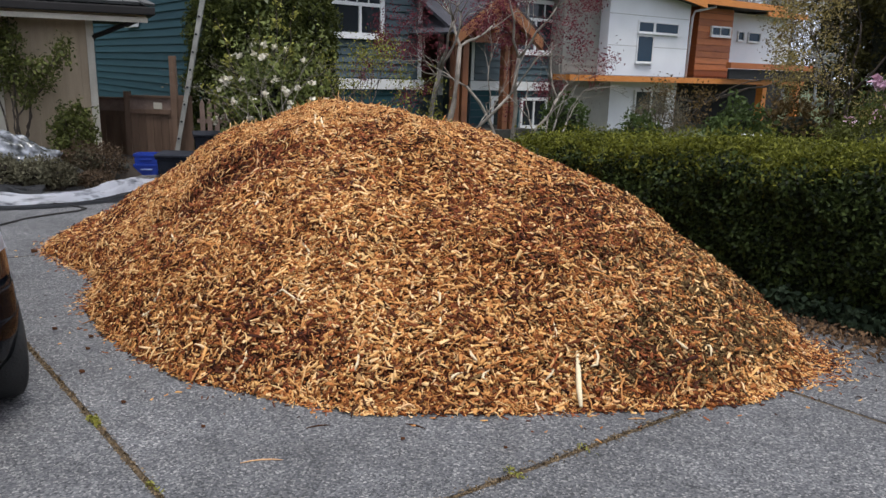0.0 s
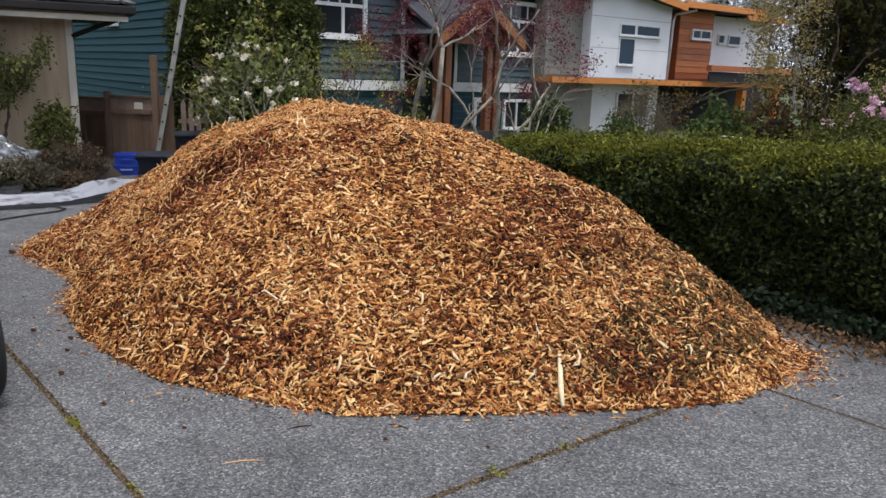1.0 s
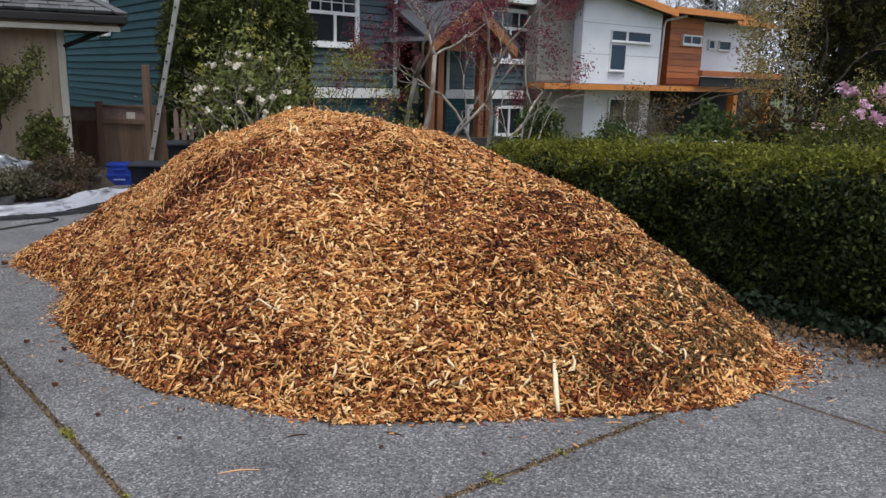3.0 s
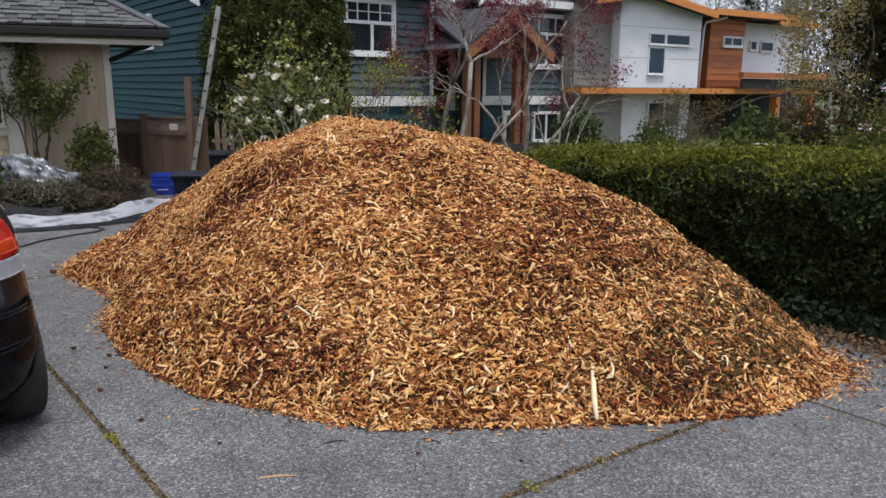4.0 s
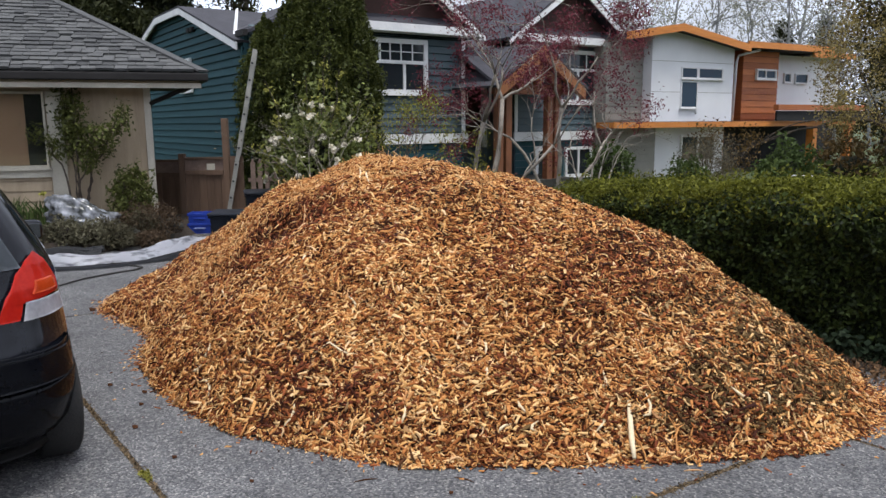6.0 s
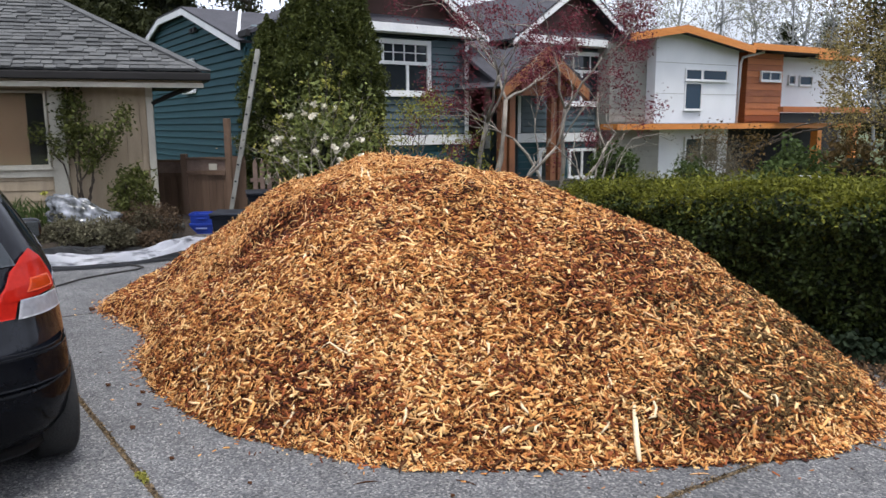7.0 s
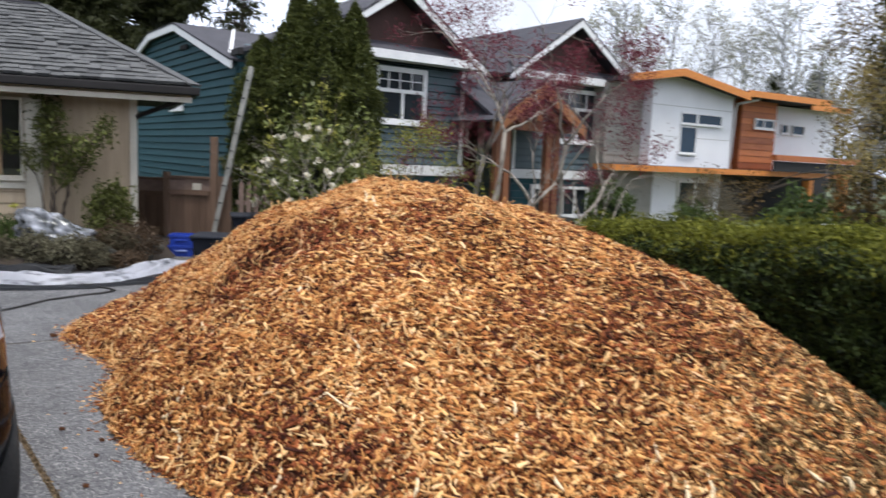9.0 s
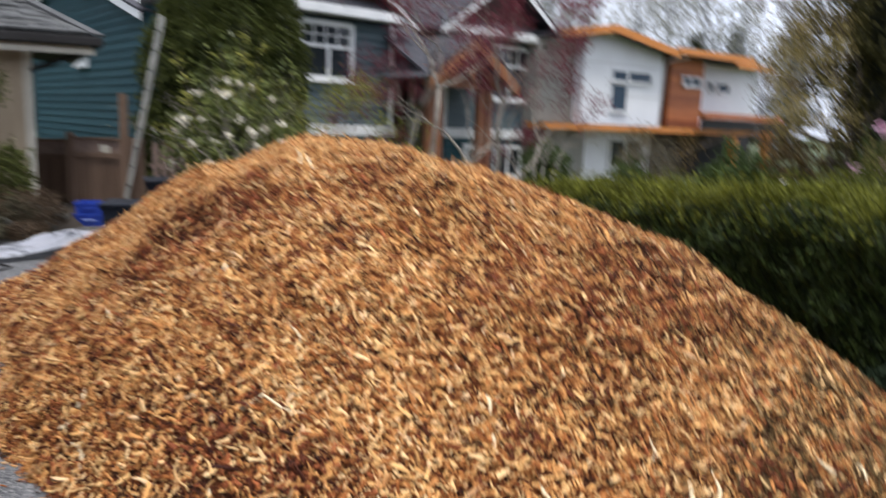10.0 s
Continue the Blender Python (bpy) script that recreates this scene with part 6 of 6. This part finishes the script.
# ---- woods behind ----
def conifer(at, h, w, seed, density=1.0, leaf=CONIFER, inside=True):
    """A fir: a straight trunk with whorls of drooping boughs, each hung with sprays."""
    rng = np.random.default_rng(seed)
    ob = thing("conifer", "tall dark green conifer behind the houses", "tree", pose(*at), "background conifers")
    bm, pts = bmesh.new(), []
    tube(bm, [(0, 0, 0), (0, 0, h * 0.5), (0, 0, h)], [h * 0.018, h * 0.012, 0.03], 7)
    z = h * 0.12
    while z < h * 0.98:
        reach = w * (1 - (z / h)) ** 0.75 * rng.uniform(0.65, 1.15)
        for k in range(5):
            a = rng.uniform(0, math.tau)
            end = Vector((math.cos(a) * reach, math.sin(a) * reach, z - 0.22 * reach + 0.3))
            tube(bm, [(0, 0, z), end * 0.5 + Vector((0, 0, z * 0.5 + 0.15)), end], [0.05, 0.035, 0.012], 4)
            m = int(80 * density * max(0.3, reach / w) + 6)
            t = rng.uniform(0.15, 1, m)
            spot = np.stack([end.x * t, end.y * t, z + (end.z - z) * t], -1) + rng.normal(0, 0.22 + 0.05 * reach, (m, 3)) * np.array([1, 1, 0.6])
            pts.append(spot)
        z += h * 0.035
    part("trunk", bm, BARK_DARK, ob)
    if inside:
        part("inner_mass", tube(bmesh.new(), [(0, 0, h * 0.06), (0, 0, h * 0.3), (0, 0, h * 0.65), (0, 0, h * 0.95)], [w * 0.34, w * 0.34, w * 0.16, 0.05], 10), CORE_SHADE, ob, "solid dark core, inner shade in its colour")
    leaves("crown", np.concatenate(pts), 0.32, leaf, ob, "", seed + 1, 0.35, 0.25)
    return ob


for i, (x, y, h, w) in enumerate(((-18.6, 34, 17, 4.0), (-16.6, 38, 16, 3.6), (-21.5, 35, 17, 4.5), (-24.5, 36, 16, 4.5), (-28, 34, 15, 4.5), (-19.2, 31, 12, 3.4), (-15.2, 36, 15, 3.2), (-17.2, 33, 10, 3.0))):
    conifer((x, y, -0.1), h, w, 200 + i, 5.5)
conifer((-12.9, 40, -0.1), 12.5, 3.4, 215, 0.8, inside=False)
for i, (x, y, h, w) in enumerate(((18.0, 49, 7.6, 2.2), (21.0, 50, 8.0, 2.4), (25.0, 50, 8.4, 2.6), (29.0, 46, 9.0, 2.8))):
    conifer((x, y, -0.1), h, w, 220 + i, 0.9, inside=False)
for i in range(20):
    rng = np.random.default_rng(240 + i)
    x, y, h = 6.0 + i * 1.6 + rng.uniform(-0.7, 0.7), rng.uniform(38, 48), rng.uniform(8.5, 12.5)
    ob = thing("bare_poplar", "tall slender poplar just coming into bud", "tree", pose(x, y, -0.1), "bare poplars")
    bm, tips = bmesh.new(), []
    tube(bm, [(0, 0, 0), (rng.normal(0, 0.15), 0, h * 0.4), (rng.normal(0, 0.3), 0, h * 0.75), (rng.normal(0, 0.3), 0, h)], [0.15, 0.11, 0.06, 0.015], 6)
    for k in range(34):
        z = h * rng.uniform(0.2, 0.97)
        a = rng.uniform(0, math.tau)
        grow(bm, (0, 0, z), (math.cos(a), math.sin(a), rng.uniform(0.3, 1.4)), (h - z) * 0.22 + 0.6, 0.035, 2, rng, tips, 0.4, (2, 3), 0.6, 0.66, 0.05, 4)
    part("trunk", bm, BARK_POPLAR, ob)
    P = np.array([t for t in tips for k in range(3)])
    leaves("crown", P + rng.normal(0, 0.16, P.shape), 0.15, TWIG, ob, "", 300 + i)

# unseen backdrop added behind the camera to darken reflections and low sky light
bm = bmesh.new()
ring = []
for k in range(61):
    a = radians(165 + k * 3.5)
    r = 26 + 3 * noise.noise(Vector((k * 0.7, 0, 0)))
    ring.append((bm.verts.new((r * math.cos(a), r * math.sin(a), -0.2)), bm.verts.new(((r + 1.5) * math.cos(a), (r + 1.5) * math.sin(a), 5.5 + 2.2 * noise.noise(Vector((k * 0.5, 4, 0)))))))
for p, q in zip(ring, ring[1:]):
    bm.faces.new((p[0], q[0], q[1], p[1]))
bmesh.ops.solidify(bm, geom=bm.faces[:], thickness=0.4)
tagged(part("backdrop", bm, GRASS), "unseen plain dark green backdrop added to dim reflections and low sky", "woods", kind="structure")


# ---- shingles of the beige roof, and single chips of the heap ----
shared = []
for k in range(5):
    rng = np.random.default_rng(400 + k)
    w = (0.15, 0.19, 0.24, 0.17, 0.21)[k]
    bm = boxed(0, w - 0.008, 0.006 * (k % 3), 0.19, 0.012, 0.038 + 0.004 * k)
    for v in bm.verts:
        if v.co.y > 0.1:
            v.co.z -= 0.024
    me = bpy.data.meshes.new("shingle")
    bm.to_mesh(me)
    bm.free()
    me.materials.append(CEDAR_GREY)
    shared.append((w, me))
rng = np.random.default_rng(410)
slope = math.atan2(RISE, RUN)
course, made, rest = 0, 0, []
while course * 0.125 < math.hypot(RUN, RISE) - 0.1:
    d = course * 0.125
    x = EAVE_X - 0.08 - d * math.cos(slope) - rng.uniform(0, 0.1)
    while x > -5.6:
        w, me = shared[int(rng.integers(0, 5))]
        x -= w
        at = Matrix.Translation((x, EAVE_Y - 0.02 + d * math.cos(slope), EAVE_Z + 0.012 + d * math.sin(slope))) @ Matrix.Rotation(slope, 4, "X") @ Matrix.Translation((0, 0, rng.uniform(0, 0.006)))
        if made < 300 and x > -3.6:
            ob = new("shingle", me)
            ob.parent, ob.matrix_basis = beige, at
            made += 1
        else:
            rest.append((at, me))
    course += 1
bm = bmesh.new()
for at, me in rest:
    k = len(bm.verts)
    bm.from_mesh(me)
    bm.verts.ensure_lookup_table()
    bmesh.ops.transform(bm, matrix=at, verts=bm.verts[k:])
tagged(part("shingle_cover", bm, CEDAR_REST, beige, "weathered grey shingles"), kind="stuff")

shared = []
for k in range(8):
    rng = np.random.default_rng(420 + k)
    bm = boxed(-0.5, 0.5, -0.5, 0.5, 0, 1)
    for v in bm.verts:
        v.co.x *= 1 + rng.uniform(-0.15, 0.15)
        v.co.y *= (0.45 if v.co.x > 0 else 1) * rng.uniform(0.7, 1.2)
    me = bpy.data.meshes.new("wood_chip")
    bm.to_mesh(me)
    bm.free()
    me.materials.append(CHIP_ONE)
    shared.append(me)
rng = np.random.default_rng(430)
x, y = rng.uniform(-1.9, 1.9, 3000), rng.uniform(3.2, 4.2, 3000)
h = heap(x, y)
some = np.flatnonzero((h > 0.01) & (h < 0.5))[:290]
pts, nrm = surface(x[some], y[some])
for p, q in zip(pts, nrm):
    ob = new("wood_chip", shared[int(rng.integers(0, 8))])
    turn = Vector(q + rng.normal(0, 0.25, 3)).to_track_quat("Z", "Y").to_matrix().to_4x4()
    long = float(np.clip(rng.lognormal(-3.1, 0.4), 0.025, 0.12))
    ob.parent = pile
    ob.matrix_basis = Matrix.Translation((p[0] - TOP[0], p[1] - TOP[1], p[2] + 0.014)) @ turn @ Matrix.Rotation(rng.uniform(0, math.tau), 4, "Z") @ Matrix.Diagonal((long, min(0.02, long * rng.uniform(0.12, 0.3)), 0.006, 1))
# the long pale stick, and a few bent strips near the foot


def strip(points, wide, thick, name, label):
    bm = bmesh.new()
    tube(bm, [Vector(p) - Vector((*TOP, 0)) for p in points], [wide * 0.6, wide, wide * 0.9, wide * 0.45][: len(points)], 7)
    return part(name, bm, CHIP_PALE, pile, label, True)


def on_heap(x, y, over=0.02):
    return (x, y, float(heap(x, y)) + over)


strip([on_heap(0.687, 3.3, 0.045), on_heap(0.69, 3.39, 0.045), on_heap(0.695, 3.48, 0.042), on_heap(0.7, 3.56, 0.03)], 0.015, 0.01, "long_sliver", "long pale split stick")
strip([on_heap(-0.92, 3.77), on_heap(-0.84, 3.78, 0.035), on_heap(-0.76, 3.74, 0.03), on_heap(-0.66, 3.74)], 0.006, 0.01, "bent_sliver", "bent pale strip")
rng = np.random.default_rng(440)
SLIVERS = ((-1.71, 4.08, -1.66, 4.06), (-1.66, 3.99, -1.55, 3.86), (-1.64, 4.16, -1.65, 4.10), (-1.03, 3.52, -0.99, 3.59), (-0.02, 3.76, -0.01, 3.69), (0.00, 3.63, 0.00, 3.58), (-0.41, 3.38, -0.40, 3.44), (0.15, 3.49, 0.21, 3.44), (0.06, 3.38, 0.12, 3.41), (0.23, 3.39, 0.25, 3.43), (0.53, 3.44, 0.56, 3.48), (0.58, 3.63, 0.59, 3.71), (0.76, 3.50, 0.79, 3.59), (1.40, 3.70, 1.41, 3.64), (1.23, 3.68, 1.29, 3.65), (-0.99, 5.61, -0.90, 5.13), (-0.88, 5.31, -0.83, 5.13), (-0.78, 4.05, -0.74, 3.97), (-1.73, 4.65, -1.69, 4.56), (-1.15, 4.44, -1.14, 4.51))
TWIGS = ((0.94, 3.81, 1.04, 3.73), (1.12, 3.52, 1.16, 3.44))
for kind, material, rows, wide in (("pale_sliver", CHIP_PALE, SLIVERS, 0.0085), ("bark_twig", BARK, TWIGS, 0.006)):
    for x0, y0, x1, y1 in rows:
        bend = rng.normal(0, 0.018, 2)
        points = [on_heap(x0 + (x1 - x0) * q + bend[0] * q * (1 - q) * 4, y0 + (y1 - y0) * q + bend[1] * q * (1 - q) * 4, 0.03) for q in (0, 0.33, 0.67, 1)]
        bm = tube(bmesh.new(), [Vector(p) - Vector((*TOP, 0)) for p in points], [wide * 0.4, wide, wide * 0.85, wide * 0.3], 6)
        part(kind, bm, material, pile, "pale torn sliver lying proud" if material is CHIP_PALE else "dark bark twig", True)
# crumbs and twigs lying loose on the concrete
rng = np.random.default_rng(450)
for cx, cy, size in ((-2.32, 4.24, 0.02), (-2.05, 4.13, 0.02), (-1.98, 3.94, 0.018), (-1.86, 3.62, 0.02), (-3.42, 6.05, 0.035), (-1.5, 3.28, 0.016), (-1.05, 3.06, 0.014), (-0.15, 3.0, 0.014), (0.3, 2.95, 0.012)):
    crumb = chips("dark_crumb", np.array([[cx, cy, 0.004]]), np.array([[0, 0, 1.0]]), np.array([size * 1.4]), np.array([size]), np.array([size * 0.7]), BARK, None, "dark bark crumb lying on the concrete", 451, 0.1)
    tagged(crumb, category="bark crumb", group="bark crumbs")
for cx, cy, length, turn, material in ((-0.54, 3.1, 0.11, 20, BARK), (-0.1, 3.13, 0.1, -25, BARK), (-0.72, 2.78, 0.17, 12, CHIP_TAN), (0.95, 3.27, 0.09, 5, CHIP_TAN)):
    a = radians(turn)
    way, bow = Vector((math.cos(a), math.sin(a), 0)), Vector((-math.sin(a), math.cos(a), 0))
    bm = tube(bmesh.new(), [way * length * (q - 0.5) + bow * length * 0.35 * (0.25 - (q - 0.5) ** 2) + Vector((0, 0, 0.004)) for q in (0, 0.25, 0.5, 0.75, 1)], [0.0015, 0.003, 0.0035, 0.003, 0.0012], 5)
    ob = tagged(part("twig", bm, material, None, "thin bent twig lying on the concrete", True), category="twig", group="twigs")
    ob.matrix_basis = pose(cx, cy, 0)
